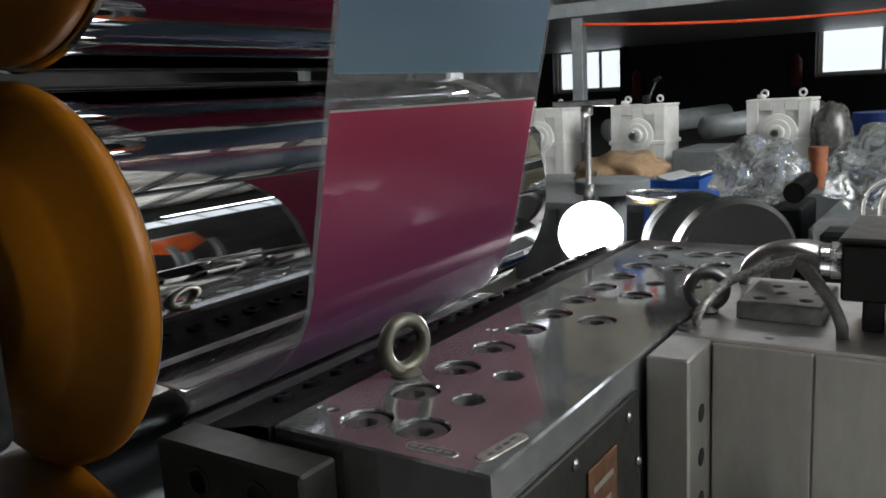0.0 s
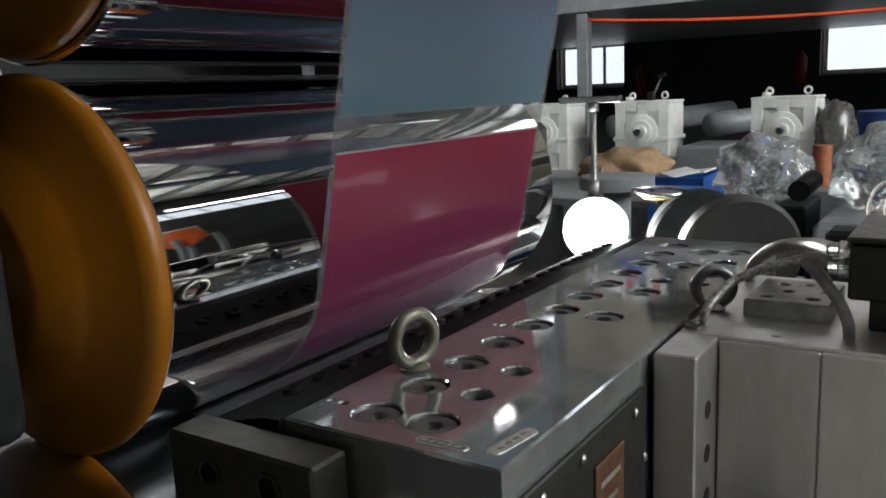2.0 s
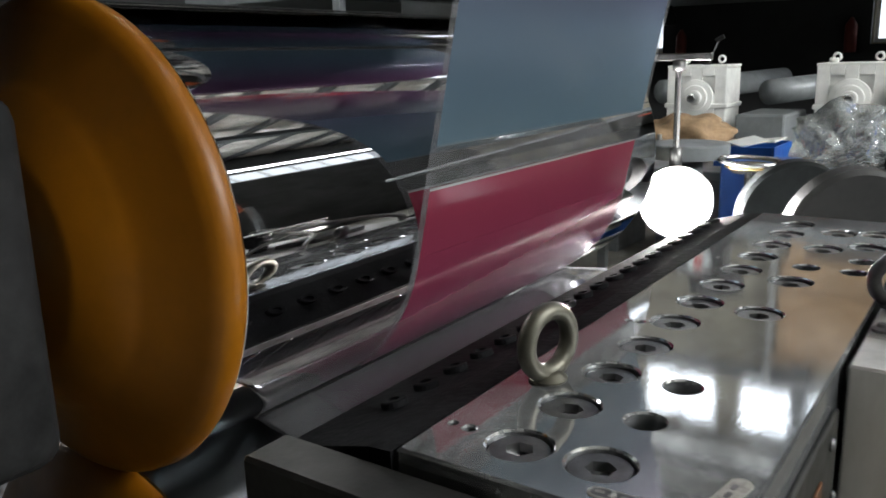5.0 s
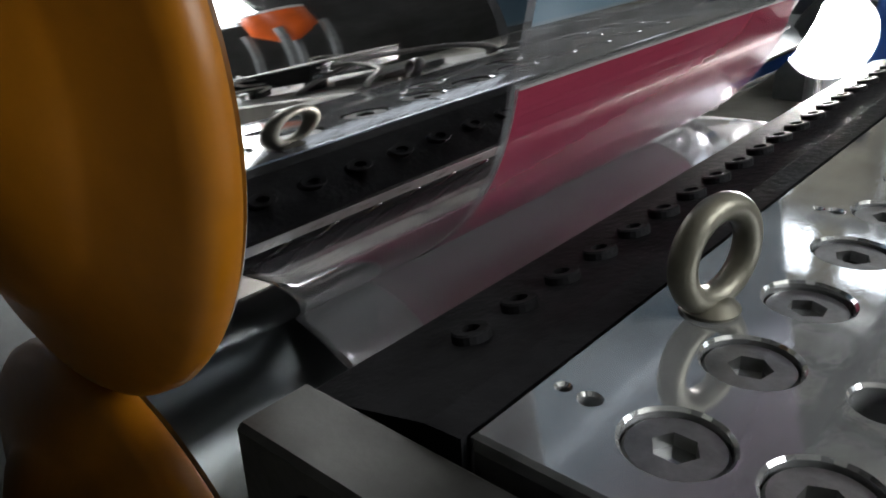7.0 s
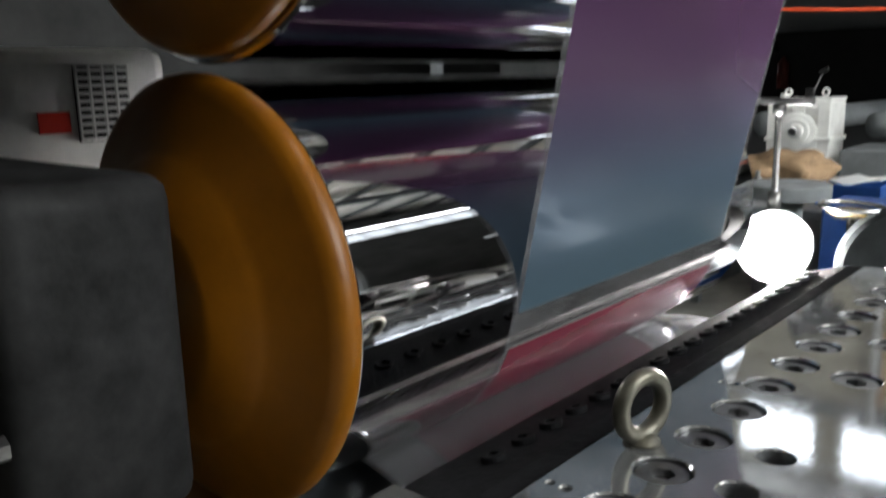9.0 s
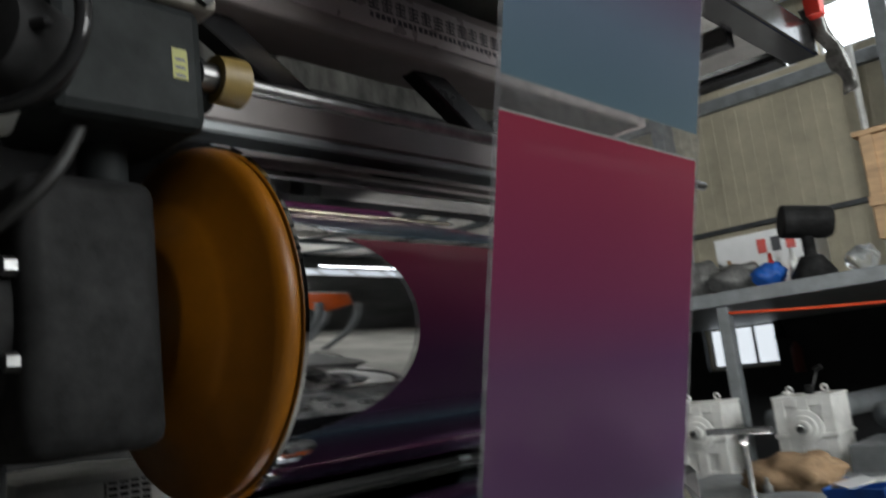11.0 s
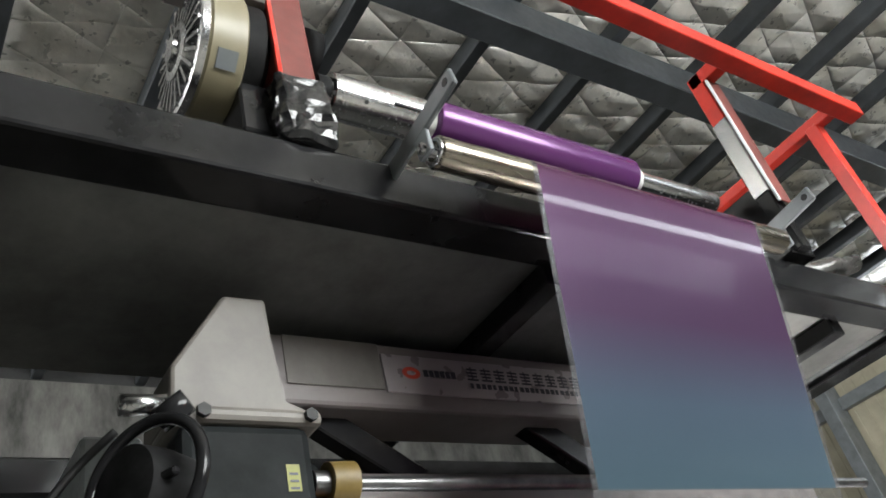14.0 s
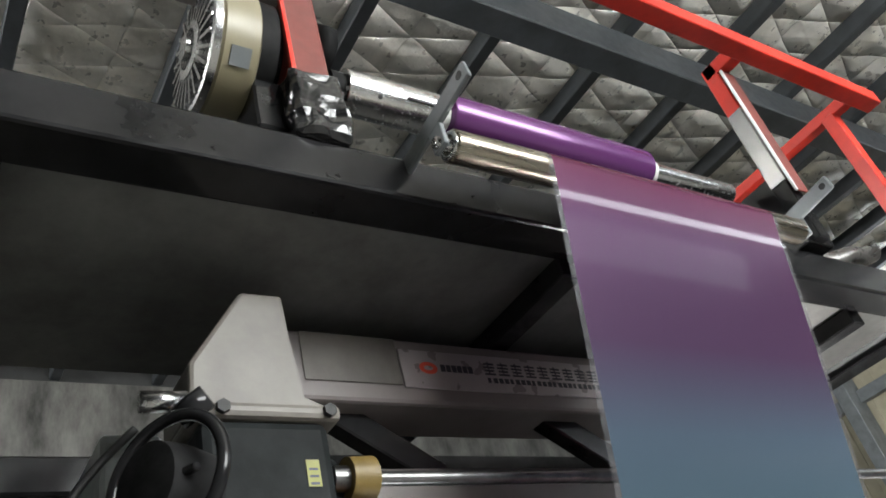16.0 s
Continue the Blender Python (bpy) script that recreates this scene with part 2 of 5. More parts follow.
    smear.inputs["Scale"].default_value = 26
    smear.inputs["Detail"].default_value = 5
    sm = nt.nodes.new("ShaderNodeMapping")
    sm.inputs["Scale"].default_value = (0.5, 1.6, 1)
    nt.links.new(uv.outputs[0], sm.inputs[0])
    nt.links.new(sm.outputs[0], smear.inputs["Vector"])
    band = math_node("MULTIPLY", math_node("LESS_THAN", p, 0.0545), math_node("GREATER_THAN", p, 0.0035))
    clear = math_node("MAXIMUM", band, margin)
    amount = math_node("MULTIPLY", clear, math_node("SUBTRACT", 1.12, smear.outputs[0]))
    thin = nt.nodes.new("ShaderNodeBsdfTransparent")
    thin.inputs[0].default_value = (0.93, 0.93, 0.94, 1)
    top = nt.nodes.new("ShaderNodeMixShader")
    nt.links.new(amount, top.inputs[0])
    nt.links.new(lit.outputs[0], top.inputs[1])
    nt.links.new(thin.outputs[0], top.inputs[2])
    nt.links.new(top.outputs[0], out.inputs["Surface"])
    return m


# ---- building helpers ----


def part(name, bm, mat, parent=None, label="", smooth=False):
    me = bpy.data.meshes.new(name)
    bmesh.ops.recalc_face_normals(bm, faces=bm.faces)
    bm.to_mesh(me)
    bm.free()
    me.materials.append(mat)
    if smooth:
        me.polygons.foreach_set("use_smooth", [True] * len(me.polygons))
    ob = new(name, me)
    if parent:
        ob.parent = parent
    if label:
        ob["label"] = label
    return ob


def empty(name, label="", category="", group="", kind="", at=(0, 0, 0)):
    ob = new(name)
    ob.empty_display_size = 0.05
    ob.location = at
    return tagged(ob, label, category, group, kind)


def box(bm, x0, x1, y0, y1, z0, z1, bevel=0.0, seg=1):
    vs = [bm.verts.new((x, y, z)) for x in (x0, x1) for y in (y0, y1) for z in (z0, z1)]
    fs = [bm.faces.new([vs[i] for i in q]) for q in ((0, 1, 3, 2), (4, 6, 7, 5), (0, 4, 5, 1), (2, 3, 7, 6), (0, 2, 6, 4), (1, 5, 7, 3))]
    if bevel > 0:
        es = list({e for f in fs for e in f.edges})
        bmesh.ops.bevel(bm, geom=es, offset=bevel, segments=seg, affect="EDGES", profile=0.5)
    return bm


def boxm(*a, **k):
    return box(bmesh.new(), *a, **k)


def frame_of(a, b):
    a, b = Vector(a), Vector(b)
    return Matrix.Translation(a) @ (b - a).to_track_quat("Z", "Y").to_matrix().to_4x4(), (b - a).length


def cyl(bm, a, b, r, seg=24, r2=None, caps=True):
    m, length = frame_of(a, b)
    bmesh.ops.create_cone(bm, cap_ends=caps, segments=seg, radius1=r, radius2=r if r2 is None else r2, depth=length, matrix=m @ Matrix.Translation((0, 0, length / 2)))
    return bm


def lathe(bm, a, b, profile, seg=48):
    """Rings of (distance along a to b, radius), joined into a skin and closed at the ends."""
    m, _ = frame_of(a, b)
    rings = []
    for d, r in profile:
        rings.append([bm.verts.new(m @ Vector((r * math.cos(2 * math.pi * i / seg), r * math.sin(2 * math.pi * i / seg), d))) for i in range(seg)])
    for p, q in zip(rings, rings[1:]):
        for i in range(seg):
            bm.faces.new((p[i], p[(i + 1) % seg], q[(i + 1) % seg], q[i]))
    bm.faces.new(rings[0])
    bm.faces.new(rings[-1])
    return bm


def tube(bm, pts, r, seg=8, sub=8):
    """A round cable through the points, smoothed."""
    pts = [Vector(p) for p in pts]
    full = [pts[0] * 2 - pts[1]] + pts + [pts[-1] * 2 - pts[-2]]
    line = []
    for i in range(1, len(full) - 2):
        p0, p1, p2, p3 = full[i - 1:i + 3]
        for k in range(sub):
            t = k / sub
            line.append(0.5 * ((2 * p1) + (p2 - p0) * t + (2 * p0 - 5 * p1 + 4 * p2 - p3) * t * t + (3 * p1 - p0 - 3 * p2 + p3) * t ** 3))
    line.append(pts[-1])
    rings = []
    up = Vector((0.31, 0.17, 0.93))
    for i, c in enumerate(line):
        d = (line[min(i + 1, len(line) - 1)] - line[max(i - 1, 0)]).normalized()
        s = d.cross(up).normalized()
        u = s.cross(d)
        rings.append([bm.verts.new(c + r * (math.cos(2 * math.pi * j / seg) * s + math.sin(2 * math.pi * j / seg) * u)) for j in range(seg)])
    for p, q in zip(rings, rings[1:]):
        for j in range(seg):
            bm.faces.new((p[j], p[(j + 1) % seg], q[(j + 1) % seg], q[j]))
    bm.faces.new(rings[0])
    bm.faces.new(rings[-1])
    return bm


def bar(bm, a, b, w, h, bevel=0.003, up=(0, 0, 1)):
    """A rectangular bar from a to b, w across and h along up."""
    a, b = Vector(a), Vector(b)
    d = (b - a).normalized()
    s = d.cross(Vector(up)).normalized()
    u = s.cross(d)
    n = bmesh.new()
    box(n, -w / 2, w / 2, 0, (b - a).length, -h / 2, h / 2, bevel)
    m = Matrix(((s.x, d.x, u.x, a.x), (s.y, d.y, u.y, a.y), (s.z, d.z, u.z, a.z), (0, 0, 0, 1)))
    bmesh.ops.transform(n, matrix=m, verts=n.verts)
    me = bpy.data.meshes.new("tmp")
    n.to_mesh(me)
    n.free()
    bm.from_mesh(me)
    bpy.data.meshes.remove(me)
    return bm


def torus(bm, centre, axis, R, r, seg=32, seg2=12):
    m = Matrix.Translation(centre) @ Vector(axis).to_track_quat("Z", "Y").to_matrix().to_4x4()
    rings = []
    for i in range(seg):
        a = 2 * math.pi * i / seg
        rings.append([bm.verts.new(m @ Vector(((R + r * math.cos(b)) * math.cos(a), (R + r * math.cos(b)) * math.sin(a), r * math.sin(b)))) for b in [2 * math.pi * j / seg2 for j in range(seg2)]])
    for i in range(seg):
        p, q = rings[i], rings[(i + 1) % seg]
        for j in range(seg2):
            bm.faces.new((p[j], p[(j + 1) % seg2], q[(j + 1) % seg2], q[j]))
    return bm


def soften(ob, angle=40):
    """Smooth shading with sharp creases kept."""
    me = ob.data
    me.polygons.foreach_set("use_smooth", [True] * len(me.polygons))
    me.set_sharp_from_angle(angle=radians(angle))
    return ob

# ---- measures of the roll stand ----
AX, AZ, ROLL_R = -0.56, 1.25, 0.28          # middle roll axis
TOPX, TOPZ = -0.525, 1.842                  # top roll axis
LOWX, LOWZ = -0.585, 0.684                   # lower roll axis
LEAN = math.atan(0.22)                      # the web leans by this much
SPEED = 0.0373                              # metres of web a second
FILM_R = ROLL_R + 0.0012
YN, YF = 0.22, 0.935                        # web edges
STRAIGHT = 1.518                            # web from the roll to the guide roller
GUIDE_R = 0.033
SEAM = (1.468 - 1.19) / math.cos(LEAN)      # seam above the roll contact at the start
PERIOD = 1.079
M_FILM = film_material()


# ---- hall ----
def rect_wall(name, origin, u, v, w, h, holes, mat, thick=0.2, label=""):
    """A wall with openings: origin, directions along and up, size, holes as (a0, a1, b0, b1)."""
    bm = bmesh.new()
    us = sorted({0, w, *[a for q in holes for a in q[:2]]})
    vs = sorted({0, h, *[b for q in holes for b in q[2:]]})
    o, u, v = Vector(origin), Vector(u), Vector(v)
    n = u.cross(v).normalized() * thick

    def solid(i, j):
        if not (0 <= i < len(us) - 1 and 0 <= j < len(vs) - 1):
            return False
        a, b = (us[i] + us[i + 1]) / 2, (vs[j] + vs[j + 1]) / 2
        return not any(q[0] < a < q[1] and q[2] < b < q[3] for q in holes)

    P = lambda a, b, k: bm.verts.new(o + u * a + v * b + n * k)
    for i in range(len(us) - 1):
        for j in range(len(vs) - 1):
            if not solid(i, j):
                continue
            a0, a1, b0, b1 = us[i], us[i + 1], vs[j], vs[j + 1]
            for k in (0, 1):
                bm.faces.new([P(a0, b0, k), P(a1, b0, k), P(a1, b1, k), P(a0, b1, k)])
            for di, dj, e in ((-1, 0, (a0, b0, a0, b1)), (1, 0, (a1, b0, a1, b1)), (0, -1, (a0, b0, a1, b0)), (0, 1, (a0, b1, a1, b1))):
                if not solid(i + di, j + dj):
                    bm.faces.new([P(e[0], e[1], 0), P(e[2], e[3], 0), P(e[2], e[3], 1), P(e[0], e[1], 1)])
    bmesh.ops.remove_doubles(bm, verts=bm.verts, dist=0.0005)
    return tagged(part(name, bm, mat), label, "wall", kind="structure")


HX0, HX1, HY0, HY1, HZ = -8.0, 7.0, -9.0, 12.0, 7.0
tagged(part("floor", boxm(HX0, HX1, HY0, HY1, -0.2, 0.0), M_CONCRETE), "worn grey concrete factory floor", "floor", kind="structure")


def window(name, x0, x1, z0, z1, cols, y=12.06, axis="y", glass=M_WINDOW):
    """White-framed window in a wall, with its panes and bright daylight behind."""
    root = empty(name, "white-framed factory window with bright daylight behind", "window", kind="structure")
    f = 0.05

    def b(a0, a1, c0, c1, d0, d1):
        return boxm(a0, a1, d0, d1, c0, c1) if axis == "y" else boxm(d0, d1, a0, a1, c0, c1)
    part("window_frame", b(x0, x1, z0, z0 + f, y, y + 0.06), M_BLADE, root)
    part("window_frame", b(x0, x1, z1 - f, z1, y, y + 0.06), M_BLADE, root)
    for i in range(cols + 1):
        x = x0 + (x1 - x0 - f) * i / cols
        part("window_mullion", b(x, x + f, z0 + f, z1 - f, y, y + 0.06), M_BLADE, root)
    for i in range(cols):
        xa, xb = x0 + f + (x1 - x0 - f) * i / cols, x0 + (x1 - x0 - f) * (i + 1) / cols
        part("pane", b(xa, xb, z0 + f, z1 - f, y + 0.02, y + 0.03), glass, root)
    return root


def far(x, z, y=12.0):
    """Scale a place at 8 m on to the end wall, seen from the camera's stand."""
    k = (y + 0.73) / 8.73
    return 0.611 + (x - 0.611) * k, 1.482 + (z - 1.482) * k


WA = (*far(-3.5, 1.46), *far(-2.73, 1.92))
WB = (*far(-0.748, 1.49), *far(0.9, 1.98))
holes = []
for q in (WA, WB):
    holes.append((q[0] - HX0, q[2] - HX0, q[1], q[3]))
HIGH = [(-2.85, 1.6), (2.1, 6.4), (-4.4, -3.2)]
for a, b in HIGH:
    holes.append((a - HX0, b - HX0, 5.95, 6.75))
rect_wall("wall_north", (HX0, HY1 + 0.2, 0), (1, 0, 0), (0, 0, 1), HX1 - HX0, 2.9 + 4.1, holes, M_CLAD, 0.2, "pale ribbed metal wall cladding with window openings")
window("window_1", WA[0], WA[2], WA[1], WA[3], 3, glass=M_PANE)
window("window_2", WB[0], WB[2], WB[1], WB[3], 3, glass=M_PANE)
for i, (a, b) in enumerate(HIGH):
    window(f"window_{3 + i}", a, b, 5.95, 6.75, 5 if b - a > 2 else 2, glass=M_HIGH)
rect_wall("wall_east", (HX1, HY0, 0), (0, 1, 0), (0, 0, 1), HY1 - HY0, HZ, [(9.0, 14.2, 3.2, 6.2), (15.4, 20.8, 5.68, 5.9), (14.6, 19.6, 4.8, 5.5)], M_GREYWALL, 0.2, "dark grey wall with a window band")
window("window_6", 0, 5.2, 3.2, 6.2, 6, 7.06, "x")
window("window_7", 6.4, 11.8, 5.68, 5.9, 1, 7.06, "x", M_SKY)
window("window_9", 5.6, 10.6, 4.8, 5.5, 8, 7.06, "x", M_PANE)
rect_wall("wall_west", (HX0 - 0.2, HY0, 0), (0, 1, 0), (0, 0, 1), HY1 - HY0, HZ, [], M_GREYWALL, 0.2, "dark grey painted wall")
tagged(part("wall_quilt", boxm(HX0 + 0.004, HX0 + 0.04, HY0 + 0.05, HY1 - 0.15, 5.3, HZ - 0.25), M_QUILT), "silver foil insulation on the upper wall, coloured dark for shade", "wall", kind="structure")
tagged(part("wall_rail", boxm(HX0 + 0.004, HX0 + 0.09, HY0 + 0.05, HY1 - 0.15, 5.12, 5.29, 0.006), M_CREAM), "cream painted steel wall rail under the insulation", "rail", kind="structure")
rect_wall("wall_south", (HX0, HY0, 0), (1, 0, 0), (0, 0, 1), HX1 - HX0, HZ, [(1.5, 6.1, 4.6, 6.4)], M_GREYWALL, 0.2, "dark grey wall with a window band")
# unseen window, added as the opening of the south lamp
window("window_8", -6.5, -1.9, 4.6, 6.4, 6, -9.12)

tagged(part("wall_partition", boxm(HX0 + 0.01, -0.35, -1.75, -1.62, 0.0, 3.2), M_GREYWALL), "plain dark grey partition wall", "wall", kind="structure")

# ceiling: crinkled foil quilt under purlins
bm = bmesh.new()
nx, ny = 380, 260
grid = []
for j in range(ny + 1):
    row = []
    for i in range(nx + 1):
        x, y = HX0 + (HX1 - HX0) * i / nx, HY0 + (HY1 - HY0) * j / ny
        w = 0.16 * noise.noise(Vector((x * 0.9, y * 0.9, 0)))
        a, b = abs(math.sin(math.pi * (x + 0.14 * y + w) / 0.29)), abs(math.sin(math.pi * (0.5 * x - y + 2 * w) / 0.62))
        z = HZ + 0.02 - 0.016 * a ** 0.8 - 0.01 * b - 0.012 * noise.noise(Vector((x * 6, y * 3, 2)))
        row.append(bm.verts.new((x, y, z)))
    grid.append(row)
for j in range(ny):
    for i in range(nx):
        bm.faces.new((grid[j][i], grid[j][i + 1], grid[j + 1][i + 1], grid[j + 1][i]))
tagged(part("ceiling", bm, M_FOIL, smooth=True), "crinkled silver foil insulation quilt under the roof", "ceiling", kind="structure")
bm = boxm(HX0 - 0.3, HX1 + 0.3, HY0 - 0.3, HY1 + 0.3, HZ + 0.2, HZ + 0.3)
tagged(part("roof", bm, M_PURLIN), "dark metal roof sheet over the insulation", "roof", kind="structure")
for i in range(18):
    y = -8.4 + 1.13 * i
    p = boxm(HX0, HX1, y - 0.06, y + 0.06, HZ - 0.22, HZ - 0.04, 0.01)
    tagged(part("purlin", p, M_PURLIN), "dark painted steel roof purlin", "beam", group="roof purlins", kind="structure")
for x in (-1.78, 4.4):
    g = boxm(x - 0.12, x + 0.12, HY0, HY1, HZ - 0.6, HZ - 0.24, 0.01)
    tagged(part("roof_girder", g, M_PURLIN), "dark painted steel roof girder", "beam", kind="structure")

# mezzanine store at the end of the hall
MY, MZ = 6.0, 2.12
tagged(part("mezzanine_floor", boxm(HX0, 4.5, MY, HY1, MZ - 0.02, MZ + 0.1, 0.006), M_STEELPAINT), "grey steel storage mezzanine floor edge", "mezzanine", kind="structure")
hs = [(q[0] - HX0 - 0.02, q[2] - HX0 + 0.02, q[1] - 0.02, q[3] + 0.02) for q in (WA, WB)]
hs = [(a, b, c, min(d, MZ + 0.12)) for a, b, c, d in hs]
# near-black layer before the pale cladding, up to the mezzanine floor
rect_wall("wall_under_mezzanine", (HX0, HY1 - 0.01, 0), (1, 0, 0), (0, 0, 1), 12.5, 2.24, [(a, b, c, min(d, 2.239)) for a, b, c, d in hs], M_DARKWALL, 0.12, "near-black wall layer under the mezzanine")
for x, w in ((-2.37, 0.1), (1.2, 0.1), (-5.6, 0.1)):
    post = bar(bmesh.new(), (x, MY + 0.06, 0), (x, MY + 0.06, MZ - 0.03), w, 0.1, 0.004, up=(0, 1, 0))
    tagged(part("mezzanine_post", post, M_STEELPAINT), "grey painted square steel mezzanine post", "post", group="mezzanine posts", kind="structure")


# ---- roll stand ----
def make_roll(name, x, z, label, rr=ROLL_R, skin=M_CHROME):
    root = empty(name, label, "roll", at=(x, 0, z))
    sh = part("shell", lathe(bmesh.new(), (0, -0.07, 0), (0, 2, 0), [(0, 0.2), (0, rr - 0.004), (0.004, rr), (1.15, rr), (1.154, rr - 0.004), (1.154, 0.2)], 192), skin, root)
    soften(sh, 30)
    d = part("end_cover", lathe(bmesh.new(), (0, -0.20, 0), (0, 0, 0), [(0.03, 0.05), (0.03, 0.125), (0.034, 0.135), (0.058, 0.178), (0.064, 0.186), (0.072, 0.196), (0.094, 0.266), (0.1, 0.279), (0.108, 0.286), (0.12, 0.288), (0.127, 0.285), (0.129, 0.27), (0.129, 0.05)], 128), M_ORANGE, root, "orange painted dished end cover")
    soften(d, 35)
    part("far_cover", lathe(bmesh.new(), (0, 1.086, 0), (0, 2, 0), [(0, 0.05), (0, 0.2), (0.02, 0.2), (0.04, 0.12), (0.36, 0.1), (0.36, 0.05)], 64), M_BLACKMATT, root, "black far end cover", True)
    part("journal", lathe(bmesh.new(), (0, -0.34, 0), (0, 2, 0), [(0, 0.06), (0.3, 0.06), (0.31, 0.1), (0.35, 0.1)], 40), M_BOLT, root)
    return root


middle_roll = make_roll("mirror_roll", AX, AZ, "chrome mirror-polished calender roll with orange end covers")
top_roll = make_roll("mirror_roll", TOPX, TOPZ, "chrome mirror-polished calender roll with orange end covers", 0.296)
low_roll = make_roll("mirror_roll", LOWX, LOWZ, "satin steel calender roll with orange end covers", skin=M_SATIN)


def make_housing(x, z, label):
    root = empty("bearing_housing", label, "bearing housing", at=(x, 0, z))
    h = part("case", boxm(-0.30, 0.168, -0.40, -0.212, -0.185, 0.185, 0.028, seg=3), M_BLACKMATT, root)
    soften(h, 35)
    soften(part("hub", lathe(bmesh.new(), (0, -0.4005, 0), (0, -1, 0), [(0, 0.14), (0.06, 0.135), (0.07, 0.1), (0.1, 0.09), (0.1, 0.02)], 48), M_BLACKMATT, root), 35)
    for i in range(8):
        a = 2 * math.pi * (i + 0.5) / 8
        part("bolt", cyl(bmesh.new(), (0.155 * math.cos(a), -0.399, 0.155 * math.sin(a)), (0.155 * math.cos(a), -0.415, 0.155 * math.sin(a)), 0.013, 6), M_BOLT, root)
    part("arm", boxm(-0.80, -0.302, -0.36, -0.23, -0.12, 0.12, 0.012), M_BLACKMATT, root)
    return root


for x, z in ((AX, AZ), (TOPX, TOPZ), (LOWX, LOWZ)):
    make_housing(x, z, "black cast bearing and gear housing at a roll end")
for y in (-0.30, 1.62):
    root = empty("stand_frame", "grey painted steel side frame of the roll stand", "machine frame")
    part("upright", boxm(-1.32, -1.0, y - 0.07, y + 0.07, 0, 2.6, 0.01), M_STEELPAINT, root)
    part("foot", boxm(-1.5, -0.2, y - 0.09, y + 0.09, 0, 0.12, 0.01), M_STEELPAINT, root)
    part("cross_arm", boxm(-1.0, -0.86, y - 0.05, y + 0.05, 1.0, 2.2, 0.01), M_STEELPAINT, root)
for z in (0.684, 1.25, 1.842):
    b = boxm(-0.95, -0.52, 1.42, 1.56, z - 0.13, z + 0.13, 0.02)
    tagged(part("bearing_block", b, M_BLACKMATT), "black cast bearing block of a roll", "bearing housing")

# ---- printed web ----
film = empty("printed_film", "printed plastic film web in blue, purple and magenta with clear margins", "plastic film")
U = Vector((math.sin(LEAN), 0, math.cos(LEAN)))
CONTACT = Vector((FILM_R * math.cos(LEAN), 0, -FILM_R * math.sin(LEAN)))


def web_mesh(name, pts, vs, label=""):
    """A strip of web through (x, z) points, with its length as v."""
    bm = bmesh.new()
    uvl = bm.loops.layers.uv.new("UVMap")
    cols = [YN, YF]
    rows = [[bm.verts.new((x, y, z)) for y in cols] for x, z in pts]
    for i in range(len(rows) - 1):
        fc = bm.faces.new((rows[i][0], rows[i][1], rows[i + 1][1], rows[i + 1][0]))
        for loop, (u, v) in zip(fc.loops, ((0, vs[i]), (1, vs[i]), (1, vs[i + 1]), (0, vs[i + 1]))):
            loop[uvl].uv = (u, v)
        fc.smooth = True
    me = bpy.data.meshes.new(name)
    bm.to_mesh(me)
    bm.free()
    me.materials.append(M_FILM)
    ob = new(name, me)
    ob.parent = film
    return ob


def arc(s):
    a = -LEAN + s / FILM_R
    return FILM_R * math.cos(a), FILM_R * math.sin(a)


TRAVEL = SPEED * 16.0
STEP = 0.006
NSTRIP = int(TRAVEL / STEP) + 2
FEED = NSTRIP * STEP
n = 60
wrapped = web_mesh("wrapped_web", [arc(-0.62 * i / n) for i in range(n + 1)], [-0.62 * i / n for i in range(n + 1)])
wrapped.location = (AX, 0, AZ)
strips = []
for i in range(NSTRIP):
    s0 = i * STEP
    pts = [(CONTACT.x + U.x * k, CONTACT.z + U.z * k) for k in (-STEP / 2, STEP / 2)]
    ob = web_mesh("web_strip", pts, [s0, s0 + STEP])
    strips.append((ob, s0 + STEP / 2))
gx0, gz0 = CONTACT.x + U.x * FEED, CONTACT.z + U.z * FEED
gx1, gz1 = CONTACT.x + U.x * STRAIGHT, CONTACT.z + U.z * STRAIGHT
hanging = web_mesh("hanging_web", [(gx0 + (gx1 - gx0) * i / 8, gz0 + (gz1 - gz0) * i / 8) for i in range(9)], [FEED + (STRAIGHT - FEED) * i / 8 for i in range(9)])
hanging.location = (AX, 0, AZ)
# web over the guide roller: strips that turn round it and then run down
GC = Vector((AX, 0, AZ)) + CONTACT + U * STRAIGHT - Vector((math.cos(LEAN), 0, -math.sin(LEAN))) * (GUIDE_R + 0.0008)
GR = GUIDE_R + 0.0008
TURN = 0.70 + LEAN
WX, WZ, WR = -0.2, 3.028, 0.06           # film reel
REEL_RUN = 0.414                            # web from the guide roller to the reel
feeds = []
GSTEP = 0.006
NFEED = int((TRAVEL + TURN * GR + 0.02) / GSTEP) + 1


def garc(s):
    a = -LEAN + s / GR
    return GR * math.cos(a), GR * math.sin(a)


for i in range(NFEED):
    s0 = i * GSTEP
    gp = garc(0)
    pts = [(gp[0] + U.x * k, gp[1] + U.z * k) for k in (-GSTEP / 2, GSTEP / 2)]
    ob = web_mesh("web_strip", pts, [STRAIGHT + s0, STRAIGHT + s0 + GSTEP])
    feeds.append((ob, s0 + GSTEP / 2))


